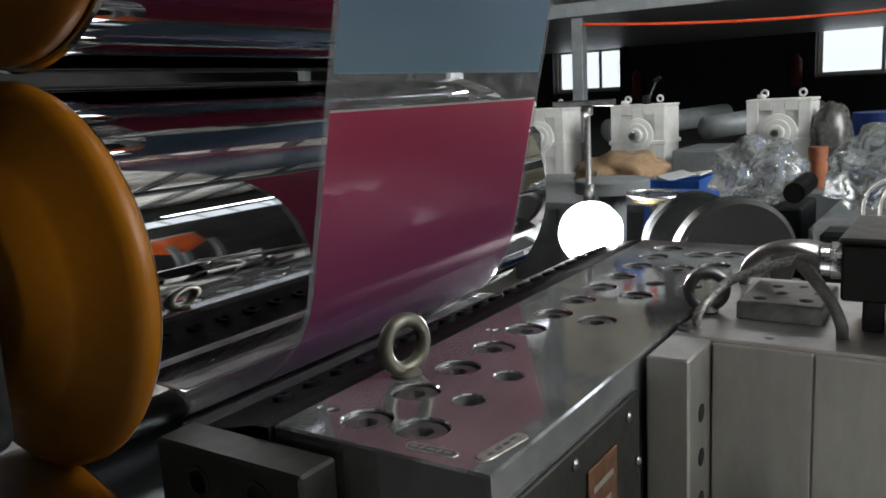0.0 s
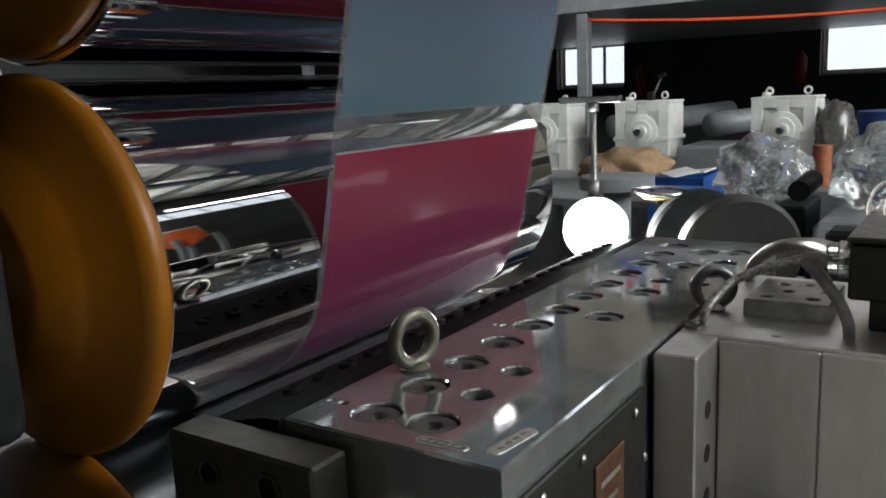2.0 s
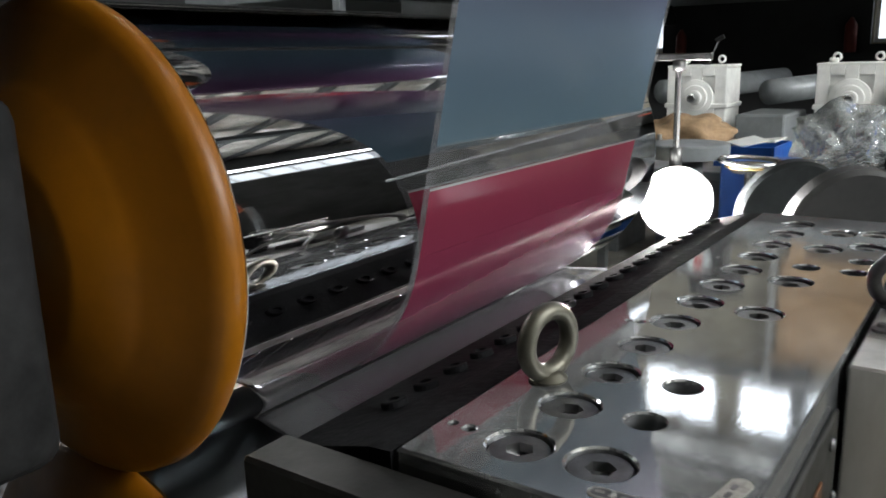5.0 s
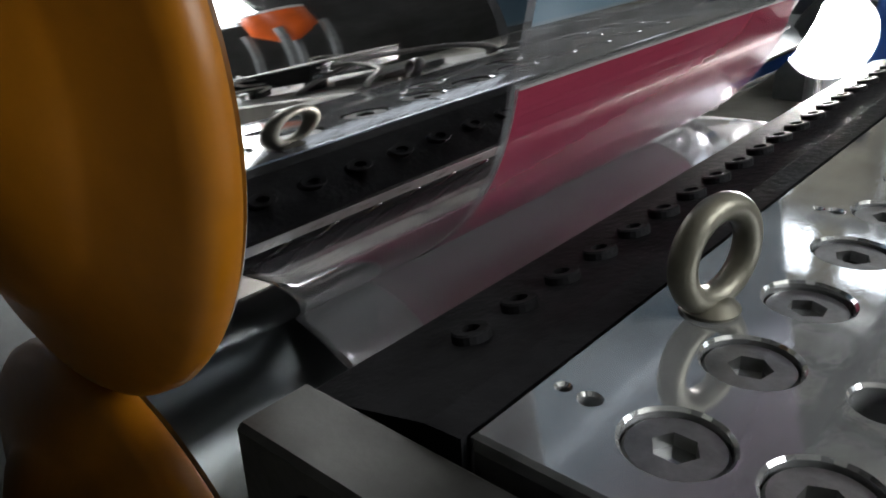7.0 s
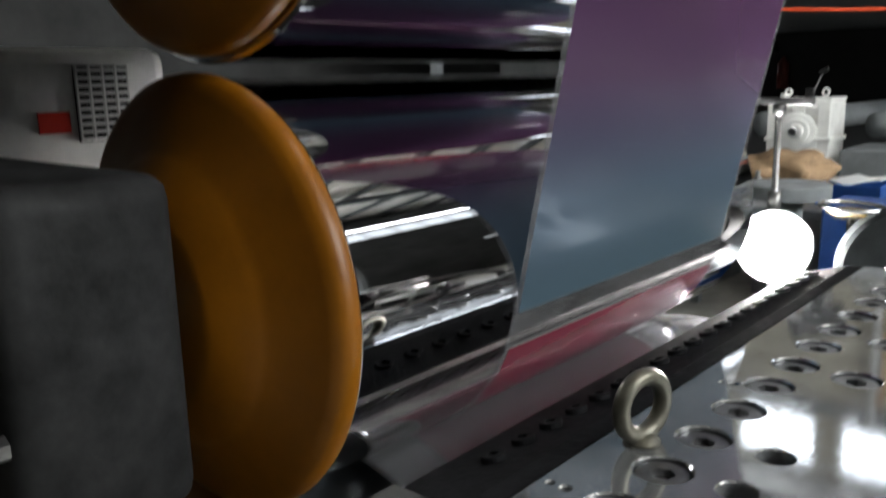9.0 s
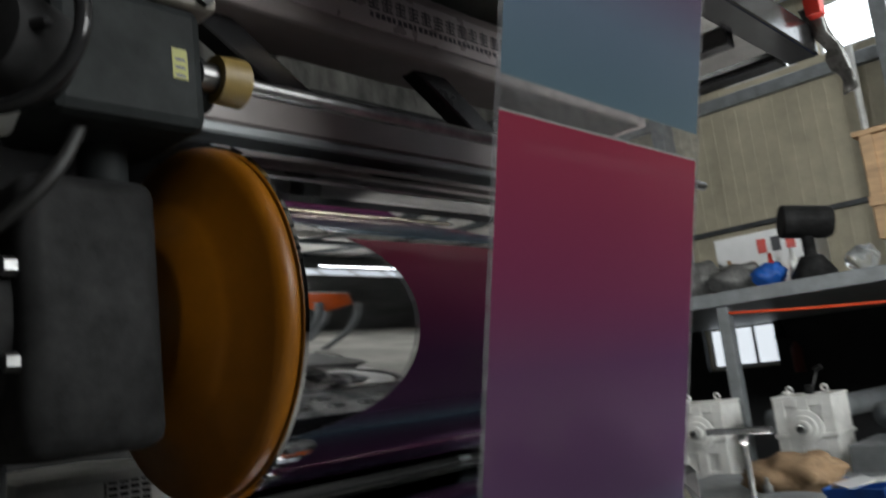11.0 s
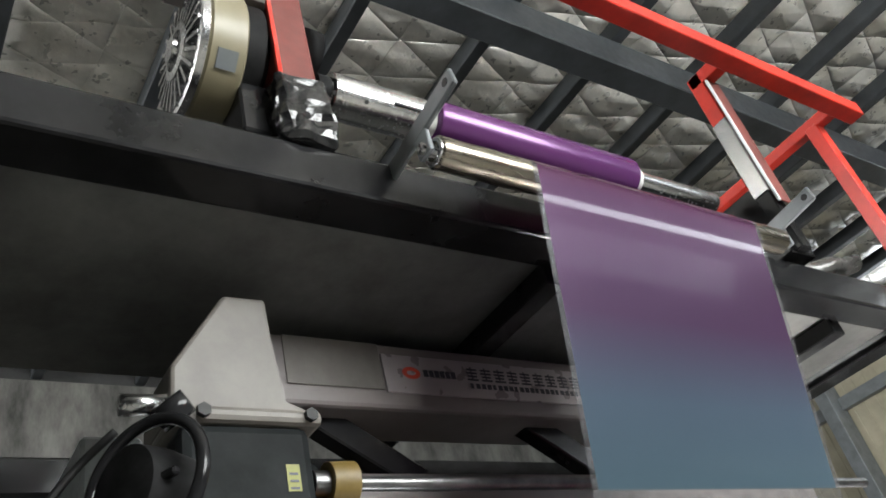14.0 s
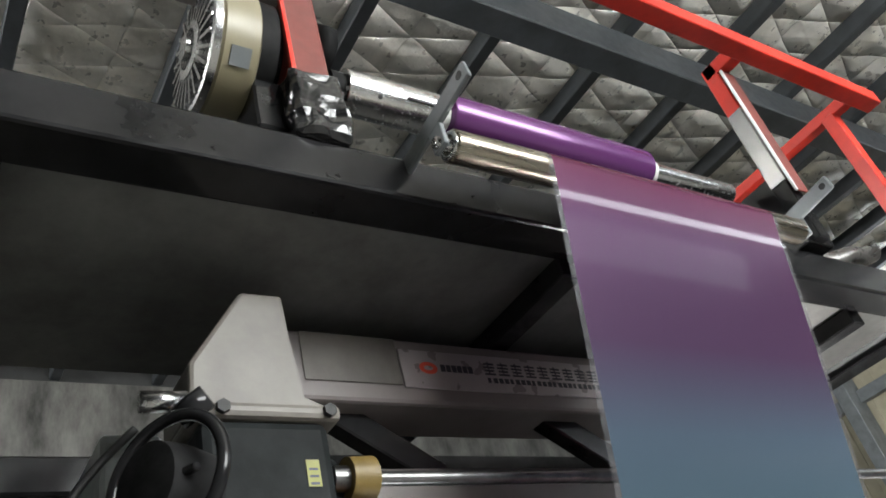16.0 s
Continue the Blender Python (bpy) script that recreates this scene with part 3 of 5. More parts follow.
def feed_pose(s):
    """Pose of a strip whose middle is s past the guide roller's front contact."""
    if s <= 0:
        c = GC + U * s
        return pose(c.x, c.y, c.z)
    if s <= TURN * GR:
        return pose(GC.x, GC.y, GC.z, 0, -math.degrees(s / GR), 0)
    a = TURN - LEAN
    back = Vector((-math.sin(a), 0, math.cos(a)))
    run = min(s - TURN * GR, REEL_RUN)
    c = GC + back * run
    m = pose(c.x, c.y, c.z, 0, -math.degrees(TURN), 0)
    over = s - TURN * GR - REEL_RUN
    if over > 0:
        hub = GC + Vector((math.cos(a), 0, math.sin(a))) * (GR + WR + 0.001) + back * REEL_RUN
        m = Matrix.Translation(hub) @ pose(0, 0, 0, 0, math.degrees(over / (WR + 0.001)), 0) @ Matrix.Translation(-hub) @ m
    return m


def strip_pose(s):
    if s >= 0:
        c = Vector((AX, 0, AZ)) + U * s
        return pose(c.x, c.y, c.z)
    return pose(AX, 0, AZ, 0, math.degrees(-s / FILM_R), 0)


# melt sheet from the die lip into the nip
bm = bmesh.new()
rows = []
for i in range(15):
    k = i / 14
    x = -0.216 + (-0.50 + 0.216) * k
    z = 0.936 + 0.028 * k + 0.014 * math.sin(math.pi * k)
    rows.append([bm.verts.new((x, y0 + 0.075 * k * e, z)) for y0, e in ((0.035, 1), (0.05, 1), (1.13, -1), (1.15, -1))])
for p, q in zip(rows, rows[1:]):
    for j in range(3):
        bm.faces.new((p[j], p[j + 1], q[j + 1], q[j]))
melt = tagged(part("melt_curtain", bm, M_MELT, smooth=True), "glossy grey molten polymer sheet entering the roll nip", "melt sheet")
so = melt.modifiers.new("thick", "SOLIDIFY")
so.thickness = 0.002


# ---- extrusion die ----
def holed_plate(name, x0, x1, y0, y1, z, depth, circles, mat, parent, label="", seg=32, bev=0.003):
    """A plate with round blind holes (x, y, r, depth)."""
    bm = bmesh.new()

    def loop(pts):
        vs = [bm.verts.new(p) for p in pts]
        return vs, [bm.edges.new((vs[i], vs[(i + 1) % len(vs)])) for i in range(len(vs))]
    ov, oe = loop([(x0 + bev, y0 + bev, z), (x1 - bev, y0 + bev, z), (x1 - bev, y1 - bev, z), (x0 + bev, y1 - bev, z)])
    edges = list(oe)
    rings = []
    for cx, cy, r, d in circles:
        vs, es = loop([(cx + r * math.cos(2 * math.pi * i / seg), cy + r * math.sin(2 * math.pi * i / seg), z) for i in range(seg)])
        edges += es
        rings.append((vs, cx, cy, r, d))
    bmesh.ops.triangle_fill(bm, use_beauty=True, use_dissolve=False, edges=edges)
    for vs, cx, cy, r, d in rings:
        c = 0.0022
        m = [bm.verts.new((cx + (r - c) * math.cos(2 * math.pi * i / seg), cy + (r - c) * math.sin(2 * math.pi * i / seg), z - c)) for i in range(seg)]
        lo = [bm.verts.new((v.co.x, v.co.y, z - d)) for v in m]
        for i in range(seg):
            j = (i + 1) % seg
            bm.faces.new((vs[i], vs[j], m[j], m[i]))
            bm.faces.new((m[i], m[j], lo[j], lo[i]))
        bm.faces.new(lo)
    b = [bm.verts.new(p) for p in ((x0, y0, z - bev), (x1, y0, z - bev), (x1, y1, z - bev), (x0, y1, z - bev))]
    c = [bm.verts.new((v.co.x, v.co.y, z - depth)) for v in b]
    for i in range(4):
        j = (i + 1) % 4
        bm.faces.new((ov[i], ov[j], b[j], b[i]))
        bm.faces.new((b[i], b[j], c[j], c[i]))
    bm.faces.new(c)
    return part(name, bm, mat, parent, label)


DT = 1.10
die = empty("sheet_extrusion_die", "heavy polished steel flat-sheet extrusion die with recessed cap screws", "extrusion die")
ROW_B = [(0.0, 0.105 * i) for i in range(12)]
ROW_C = [(0.079, 0.006), (0.086, 0.513), (0.086, 0.70), (0.086, 0.95), (0.086, 1.10), (0.15, 1.0), (0.15, 1.12)]
ROW_H = [(0.08, 0.109), (0.083, 0.21), (0.16, 0.80), (0.16, 0.88), (0.088, 0.80)]
SMALL = [(-0.079, 0.006, 0.006), (-0.059, 0.005, 0.0085), (-0.055, 0.395, 0.006), (-0.04, 0.398, 0.0085), (-0.055, 0.8, 0.006)]
circles = [(x, y, 0.034, 0.014) for x, y in ROW_B + ROW_C] + [(x, y, 0.0225, 0.04) for x, y in ROW_H] + [(x, y, r, 0.02) for x, y, r in SMALL]
top = holed_plate("top_plate", -0.095, 0.212, -0.066, 1.25, DT, 0.24, circles, M_DIE, die)
bm = bmesh.new()
R6, SEG = 0.0145, 36
outer = [bm.verts.new((0.0285 * math.cos(2 * math.pi * i / SEG), 0.0285 * math.sin(2 * math.pi * i / SEG), 0)) for i in range(SEG)]
inner = []
for i in range(SEG):
    a = 2 * math.pi * i / SEG
    k = R6 * math.cos(math.pi / 6) / math.cos((a % (math.pi / 3)) - math.pi / 6)
    inner.append(bm.verts.new((k * math.cos(a), k * math.sin(a), 0)))
deep = [bm.verts.new((v.co.x, v.co.y, -0.012)) for v in inner]
low = [bm.verts.new((0.0305 * math.cos(2 * math.pi * i / SEG), 0.0305 * math.sin(2 * math.pi * i / SEG), -0.003)) for i in range(SEG)]
base = [bm.verts.new((v.co.x, v.co.y, -0.008)) for v in low]
for i in range(SEG):
    j = (i + 1) % SEG
    for p, q in ((inner, outer), (outer, low), (low, base), (deep, inner)):
        bm.faces.new((p[i], q[i], q[j], p[j]))
first = part("cap_screw", bm, M_BOLT, die)
bm = bmesh.new()
bmesh.ops.create_circle(bm, cap_ends=True, segments=6, radius=R6, matrix=Matrix.Translation((0, 0, -0.0118)))
socket = part("hex_socket", bm, M_HOLE, first)
first.location = (*ROW_B[0], DT - 0.0045)
for i, (x, y) in enumerate((ROW_B + ROW_C)[1:]):
    o = new("cap_screw", first.data)
    o.parent = die
    o.matrix_basis = pose(x, y, DT - 0.0045 - (0.002 if i % 3 == 1 else 0), 0, 0, 17 * (i + 1) % 60)
    s = new("hex_socket", socket.data)
    s.parent = o
# black discs paint the shade at the bottom of the open holes
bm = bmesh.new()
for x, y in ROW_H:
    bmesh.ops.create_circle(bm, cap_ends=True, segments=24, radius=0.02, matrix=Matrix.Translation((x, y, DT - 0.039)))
part("hole_shade_discs", bm, M_HOLE, die)
part("lower_body", boxm(-0.09, 0.206, -0.06, 1.244, 0.55, DT - 0.242, 0.004), M_DARKSTEEL, die)
# blackened lip bar with its bolts and the push bolts below
bm = bmesh.new()
prof = [(-0.097, 1.098), (-0.125, 1.096), (-0.241, 1.0655), (-0.2455, 1.06), (-0.23, 1.057), (-0.15, 1.057), (-0.097, 1.057)]
ends = [[bm.verts.new((x, y, z)) for x, z in prof] for y in (-0.072, 1.25)]
for i in range(len(prof)):
    j = (i + 1) % len(prof)
    bm.faces.new((ends[0][i], ends[0][j], ends[1][j], ends[1][i]))
bm.faces.new(ends[0])
bm.faces.new(ends[1])
part("lip_bar", bm, M_LIP, die, "blackened steel lip bar")
bm = lathe(bmesh.new(), (0, 0, -0.004), (0, 0, 1), [(0, 0.0155), (0.0105, 0.0155), (0.012, 0.014), (0.012, 0.0075), (0.007, 0.007), (0.007, 0.001)], 20)
lipb = part("lip_bolt", bm, M_LIP, die)
lipb.matrix_basis = pose(-0.181, 0.041, 1.0812, 0, -14.7, 0)
for i in range(1, 20):
    o = new("lip_bolt", lipb.data)
    o.parent = die
    o.matrix_basis = pose(-0.181, 0.041 + 0.06 * i, 1.0812, 0, -14.7, 0)
numbar = part("number_bar", boxm(-0.2445, -0.1, -0.03, 1.24, 1.0135, 1.0565, 0.002), M_DIESIDE, die, "ground steel bar with etched figures")
for i in range(20):
    bm = bmesh.new()
    for k in range(3):
        y = 0.026 + 0.06 * i + 0.006 * k
        box(bm, -0.2451, -0.2443, y, y + 0.0035, 1.03, 1.039)
    part("etched_figure", bm, M_LABEL, numbar)
bm = box(bmesh.new(), -0.022, 0.022, -0.0235, 0.0235, -0.035, 0.033, 0.003)
push = part("push_block", bm, M_LIP, die, "blackened push-bolt block under the lip")
push.matrix_basis = pose(-0.2245, 0.041, 0.979)
for i in range(1, 20):
    o = new("push_block", push.data)
    o.parent = die
    o.matrix_basis = pose(-0.2245, 0.041 + 0.06 * i, 0.979)
pin = part("push_pin", cyl(bmesh.new(), (0, 0, -0.02), (0, 0, 0.034), 0.0042, 12), M_RIM, die, "bright adjusting pin", True)
pin.matrix_basis = pose(-0.244, 0.071, 0.979)
for i in range(1, 19):
    o = new("push_pin", pin.data)
    o.parent = die
    o.matrix_basis = pose(-0.244, 0.071 + 0.06 * i, 0.979)
part("push_rail", boxm(-0.215, -0.1, -0.03, 1.24, 0.9, 1.0125, 0.004), M_LIP, die)
bm = boxm(-0.232, 0.012, -0.135, -0.074, 0.80, 1.084, 0.004)
part("end_plate", bm, M_DARKSTEEL, die)
for x, z in ((-0.16, 1.04), (-0.06, 1.043), (-0.16, 0.93), (-0.06, 0.93)):
    part("end_screw", lathe(bmesh.new(), (x, -0.1345, z), (x, -1, z), [(0, 0.022), (0.002, 0.022), (0.002, 0.016), (0.0005, 0.015), (0.0005, 0.002)], 24), M_HOLE, die)
# side covers with screws and terminal plates
for y0, y1 in ((-0.03, 0.345), (0.60, 0.9), (0.92, 1.22)):
    part("side_cover", boxm(0.213, 0.219, y0, y1, 0.72, 1.055, 0.002), M_DARKSTEEL, die)
for y, z in ((0.01, 1.035), (0.30, 1.03), (0.12, 1.035), (0.01, 0.85), (0.3, 0.85), (0.335, 0.95)):
    part("cover_screw", lathe(bmesh.new(), (0.2185, y, z), (1, y, z), [(0, 0.008), (0.003, 0.008), (0.0055, 0.005), (0.006, 0.001)], 16), M_BOLT, die)
part("terminal_plate", boxm(0.2195, 0.2225, 0.155, 0.25, 0.86, 1.01, 0.001), M_BROWN, die, "brown etched terminal plate")
for i in range(3):
    part("plate_mark", boxm(0.2226, 0.2232, 0.17, 0.235 - 0.01 * i, 0.975 - 0.03 * i, 0.983 - 0.03 * i), M_LABEL, die)


def stadium(bm, cx, cy, length, width, ang, z, h):
    pts = []
    for sgn in (1, -1):
        for i in range(11):
            a = -math.pi / 2 + math.pi * i / 10 + (0 if sgn > 0 else math.pi)
            pts.append((sgn * (length - width) / 2 + width / 2 * math.cos(a), width / 2 * math.sin(a)))
    m = pose(cx, cy, z, 0, 0, ang)
    lo = [bm.verts.new(m @ Vector((*p, 0))) for p in pts]
    hi = [bm.verts.new(m @ Vector((p[0] * 0.985, p[1] * 0.95, h))) for p in pts]
    for i in range(len(pts)):
        j = (i + 1) % len(pts)
        bm.faces.new((lo[i], lo[j], hi[j], hi[i]))
    bm.faces.new(hi)
    return bm


plate1 = part("name_plate", stadium(bmesh.new(), 0.122, -0.040, 0.068, 0.017, 2, DT, 0.0012), M_LABEL, die, "etched oval name plate")
part("plate_field", stadium(bmesh.new(), 0.122, -0.040, 0.062, 0.012, 2, DT + 0.0012, 0.0003), M_BOLT, plate1)
for i in range(5):
    part("mark", stadium(bmesh.new(), 0.099 + 0.011 * i, -0.0405 + 0.0003 * i, 0.009, 0.0045, 62 if i % 2 else 10, DT + 0.0015, 0.0003), M_LABEL, plate1)
plate2 = part("name_plate", stadium(bmesh.new(), 0.188, 0.003, 0.082, 0.02, 81, DT, 0.0012), M_LABEL, die, "etched oval name plate")
for i in range(4):
    part("mark", stadium(bmesh.new(), 0.186 + 0.0012 * i, -0.02 + 0.015 * i, 0.011, 0.005, 81, DT + 0.0012, 0.0003), M_BOLT, plate2)


def eye_bolt(x, y, z, R, r, azim, label, mat, tilt=0):
    root = empty("eye_bolt", label, "eye bolt", at=(x, y, z))
    root.rotation_euler = (0, 0, radians(azim))
    part("ring", torus(bmesh.new(), (0, 0, R + r - 0.001), (1, 0, 0), R, r, 48, 16), mat, root, smooth=True)
    soften(part("collar", lathe(bmesh.new(), (0, 0, 0), (0, 0, 1), [(0, 0.012), (0, r * 2.0), (0.003, r * 2.1), (0.009, r * 1.5), (0.012, r * 1.1)], 32), mat, root), 40)
    return root


eye_bolt(-0.051, 0.154, DT, 0.035, 0.0105, -14, "dull zinc-plated lifting eye bolt screwed into the die", M_BRASS)

# ---- feed block and adapter beside the die ----
block = empty("feed_block", "grey ground steel feed block bolted beside the die", "feed block")
part("adapter", boxm(0.2205, 0.284, 0.37, 0.485, 0.55, DT - 0.001, 0.003), M_DIESIDE, block)
top2 = holed_plate("body", 0.2205, 1.15, 0.487, 0.92, DT - 0.0005, 0.55, [(0.232, 0.545, 0.006, 0.01), (0.36, 0.52, 0.008, 0.01), (0.55, 0.53, 0.012, 0.01)], M_DIESIDE, block)
for i, x in enumerate((0.286, 0.43, 0.575, 0.72)):
    part("front_cover", boxm(x, x + 0.1425, 0.478, 0.4865, 0.56, DT - 0.006, 0.002), M_DIESIDE, block)
# flat black discs stand for the dark inside of side holes
for x, z in ((0.2845, 1.0), (0.2845, 0.93), (0.2845, 0.86), (0.2845, 0.79)):
    part("side_hole_shade", lathe(bmesh.new(), (x - 0.0005, 0.43, z), (2, 0.43, z), [(0, 0.014), (0.001, 0.014), (0.001, 0.002)], 24), M_HOLE, block)
part("adjuster_washer", lathe(bmesh.new(), (0.237, 0.515, DT), (0.237, 0.515, 2), [(0, 0.014), (0.004, 0.014), (0.006, 0.008), (0.010, 0.007), (0.011, 0.002)], 24), M_BOLT, block)
eye_bolt(0.236, 0.632, DT, 0.03, 0.0095, -60, "dull grey lifting eye bolt beside a braided hose", M_BOLT)
pl = empty("clamp_plate", "small drilled steel clamp plate on the feed block", "steel plate")
pl.location = (0, -0.06, 0)
pholes = [(0.32, 0.70, 0.012, 0.02), (0.39, 0.705, 0.012, 0.02), (0.345, 0.745, 0.011, 0.02), (0.4, 0.755, 0.008, 0.02), (0.33, 0.79, 0.011, 0.02), (0.37, 0.80, 0.008, 0.02), (0.4, 0.8, 0.006, 0.02)]
holed_plate("plate", 0.29, 0.42, 0.67, 0.83, DT + 0.03, 0.0295, pholes, M_BOLT, pl)
jb = empty("junction_box", "black steel electrical junction box on black legs", "junction box")
part("box", boxm(0.447, 0.72, 0.575, 0.80, 1.152, 1.238, 0.004), M_BLACK, jb)
part("lid", boxm(0.443, 0.724, 0.571, 0.804, 1.2385, 1.248, 0.003), M_DARKSTEEL, jb)
for x in (0.475, 0.66):
    part("leg", boxm(x, x + 0.03, 0.60, 0.64, DT, 1.152, 0.003), M_BLACK, jb)
for y, z in ((0.60, 1.222), (0.60, 1.195), (0.64, 1.205)):
    g = part("cable_gland", lathe(bmesh.new(), (0.447, y, z), (-1, y, z), [(0, 0.014), (0.008, 0.0155), (0.015, 0.0155), (0.017, 0.0125), (0.03, 0.0115), (0.03, 0.004)], 12), M_ALU, jb)


def cable(pts, r, mat, name, label):
    return tagged(part(name, tube(bmesh.new(), pts, r, 10, 10), mat, smooth=True), label, "cable")


cable([(0.425, 0.60, 1.222), (0.37, 0.72, 1.205), (0.30, 0.80, 1.18), (0.255, 0.85, 1.14), (0.245, 0.86, DT)], 0.012, M_GREYCABLE, "cable_conduit", "grey flexible conduit bending down behind the die")
cable([(0.246, 0.536, DT), (0.250, 0.54, 1.125), (0.275, 0.585, 1.16), (0.32, 0.605, 1.183), (0.378, 0.615, 1.203), (0.40, 0.612, 1.205)], 0.0075, M_BRAID, "braided_hose", "silver braided metal hose rising from the feed block")
cable([(0.375, 0.618, 1.203), (0.40, 0.60, 1.185), (0.435, 0.575, 1.15), (0.452, 0.560, 1.12), (0.455, 0.556, DT)], 0.009, M_GREYCABLE, "cable_conduit", "grey conduit running down to the feed block")
cable([(0.378, 0.615, 1.206), (0.40, 0.605, 1.190), (0.42, 0.59, 1.172)], 0.0066, M_BRAID, "braided_hose", "short silver braided metal hose")
cable([(0.423, 0.60, 1.195), (0.405, 0.61, 1.205), (0.38, 0.615, 1.206)], 0.008, M_GREYCABLE, "cable_conduit", "grey conduit entering the junction box gland")

# die stand under the die
stand = empty("die_stand", "dark steel trolley frame carrying the die", "machine stand")
part("deck", boxm(-0.12, 0.6, -0.04, 1.22, 0.47, 0.545, 0.01), M_LIP, stand)
for x in (-0.05, 0.5):
    for y in (0.05, 1.1):
        part("leg", boxm(x, x + 0.08, y, y + 0.08, 0.0, 0.47, 0.006), M_LIP, stand)

# ---- upper frame over the rolls ----
gantry = empty("top_gantry", "glossy black steel gantry with a dark platform above the rolls", "machine frame")
part("front_beam", boxm(-0.2, -0.1, -1.9, 2.05, 2.635, 2.742, 0.008, seg=2), M_BLACK, gantry)
part("rear_beam", boxm(-1.5, -1.4, -1.9, 2.6, 2.625, 2.735, 0.008), M_BLACK, gantry)
part("platform", boxm(-0.82, -0.205, -1.85, 1.9, 2.655, 2.675, 0.002), M_PLATE, gantry)
for y in (-0.75, 0.42, 1.55):
    part("rib", boxm(-1.395, -0.205, y, y + 0.06, 2.60, 2.654, 0.004), M_BLACK, gantry)
for x, y in ((-1.49, -1.85), (-0.19, -1.85), (-1.49, 1.9)):
    part("column", boxm(x, x + 0.08, y, y + 0.08, 0, 2.62, 0.006), M_BLACK, gantry)
part("end_beam", boxm(-1.395, -0.205, 1.95, 2.05, 2.635, 2.735, 0.006), M_BLACK, gantry)
# black sheet added for the platform's shadow; it hides the wall behind the beams
part("rear_shade_sheet", boxm(-1.12, -1.1, -0.22, 1.5, 1.7, 2.6, 0.004), M_BLACKMATT, gantry)

beam = empty("sign_beam", "mauve-grey painted steel cross beam bearing a maker's plate", "machine beam")
part("box_section", boxm(-0.66, -0.502, -0.20, 1.55, 2.43, 2.594, 0.01, seg=2), M_MAUVE, beam)
part("cover_panel", boxm(-0.5015, -0.4985, -0.09, 0.140, 2.474, 2.59, 0.001), M_CREAM, beam)
signp = part("sign_plate", boxm(-0.5015, -0.4965, 0.143, 0.86, 2.468, 2.565, 0.0015), M_SIGN, beam, "pale metal maker's plate with red mark and dark lettering")


def text(body, size, x, y, z, mat, parent, name="lettering", sx=1.0):
    c = bpy.data.curves.new(name, "FONT")
    c.body, c.size, c.extrude = body, size, 0.0004
    tmp = new(name, c)
    dg = bpy.context.evaluated_depsgraph_get()
    me = bpy.data.meshes.new_from_object(tmp.evaluated_get(dg))
    bpy.data.objects.remove(tmp)
    me.materials.clear()
    me.materials.append(mat)
    ob = new(name, me)
    ob.parent = parent
    ob.matrix_basis = pose(x, y, z, 90, 0, 90) @ Matrix.Diagonal((sx, 1, 1, 1))
    return ob


# round mark with a wave cut, and bars for the maker's name
bm = bmesh.new()
for k in range(2):
    pts = []
    for i in range(13):
        a = math.pi * i / 12 + math.pi * k + 0.25
        pts.append((0.024 * math.cos(a), 0.0155 * math.sin(a)))
    for i in range(13):
        a = math.pi * (12 - i) / 12 + math.pi * k - 0.1
        pts.append((0.012 * math.cos(a), 0.006 * math.sin(a)))
    vs = [bm.verts.new((-0.4962, 0.214 + p[0], 2.52 + p[1])) for p in pts]
    bm.faces.new(vs)
part("round_mark", bm, M_LOGO, signp)


def glyph_bars(x, y, z, w, h, rows, parent):
    bm = bmesh.new()
    for i in range(rows):
        zz = z + h * i / rows
        box(bm, x, x + 0.0006, y + (0.002 if i % 2 else 0), y + w - (0.003 if i % 3 == 1 else 0), zz, zz + h / rows * 0.55)
    box(bm, x, x + 0.0007, y + w * 0.4, y + w * 0.52, z, z + h)
    return part("lettering", bm, M_INK, parent)


for i in range(6):
    bm = bmesh.new()
    y = 0.247 + 0.0152 * i
    box(bm, -0.4965, -0.4958, y, y + 0.0125, 2.513, 2.531)
    part("lettering", bm, M_INK, signp)
for i in range(12):
    glyph_bars(-0.4965, 0.37 + 0.041 * i, 2.513, 0.032, 0.036, 4, signp)
for i in range(26):
    part("lettering", boxm(-0.4965, -0.4958, 0.373 + 0.0165 * i, 0.373 + 0.0165 * i + (0.012 if i % 4 else 0.009), 2.492, 2.505), M_INK, signp)

low = empty("lower_cross_beam", "mauve-grey steel cross beam with a grey lower flange", "machine beam")
part("web", boxm(-0.66, -0.50, -0.30, 1.55, 2.19, 2.285, 0.008), M_MAUVE, low)
part("flange", boxm(-0.68, -0.485, -0.32, 1.55, 2.165, 2.186, 0.004), M_STEELPAINT, low)
part("gusset", boxm(-0.62, -0.51, 0.42, 0.50, 2.05, 2.163, 0.01), M_MAUVE, low)
part("gusset", boxm(-0.62, -0.51, 1.20, 1.28, 2.05, 2.163, 0.01), M_MAUVE, low)
for y0 in (-0.05, 0.55):
    br = bar(bmesh.new(), (-0.58, y0, 2.47), (-0.58, y0 + 0.28, 2.29), 0.05, 0.06, 0.004)
    part("brace", br, M_BLACK, low)
rail = empty("guide_rail", "grey steel rail plate behind the rolls", "rail")
part("plate", boxm(-0.97, -0.93, -0.3, 1.5, 2.05, 2.12, 0.004), M_STEELPAINT, rail)

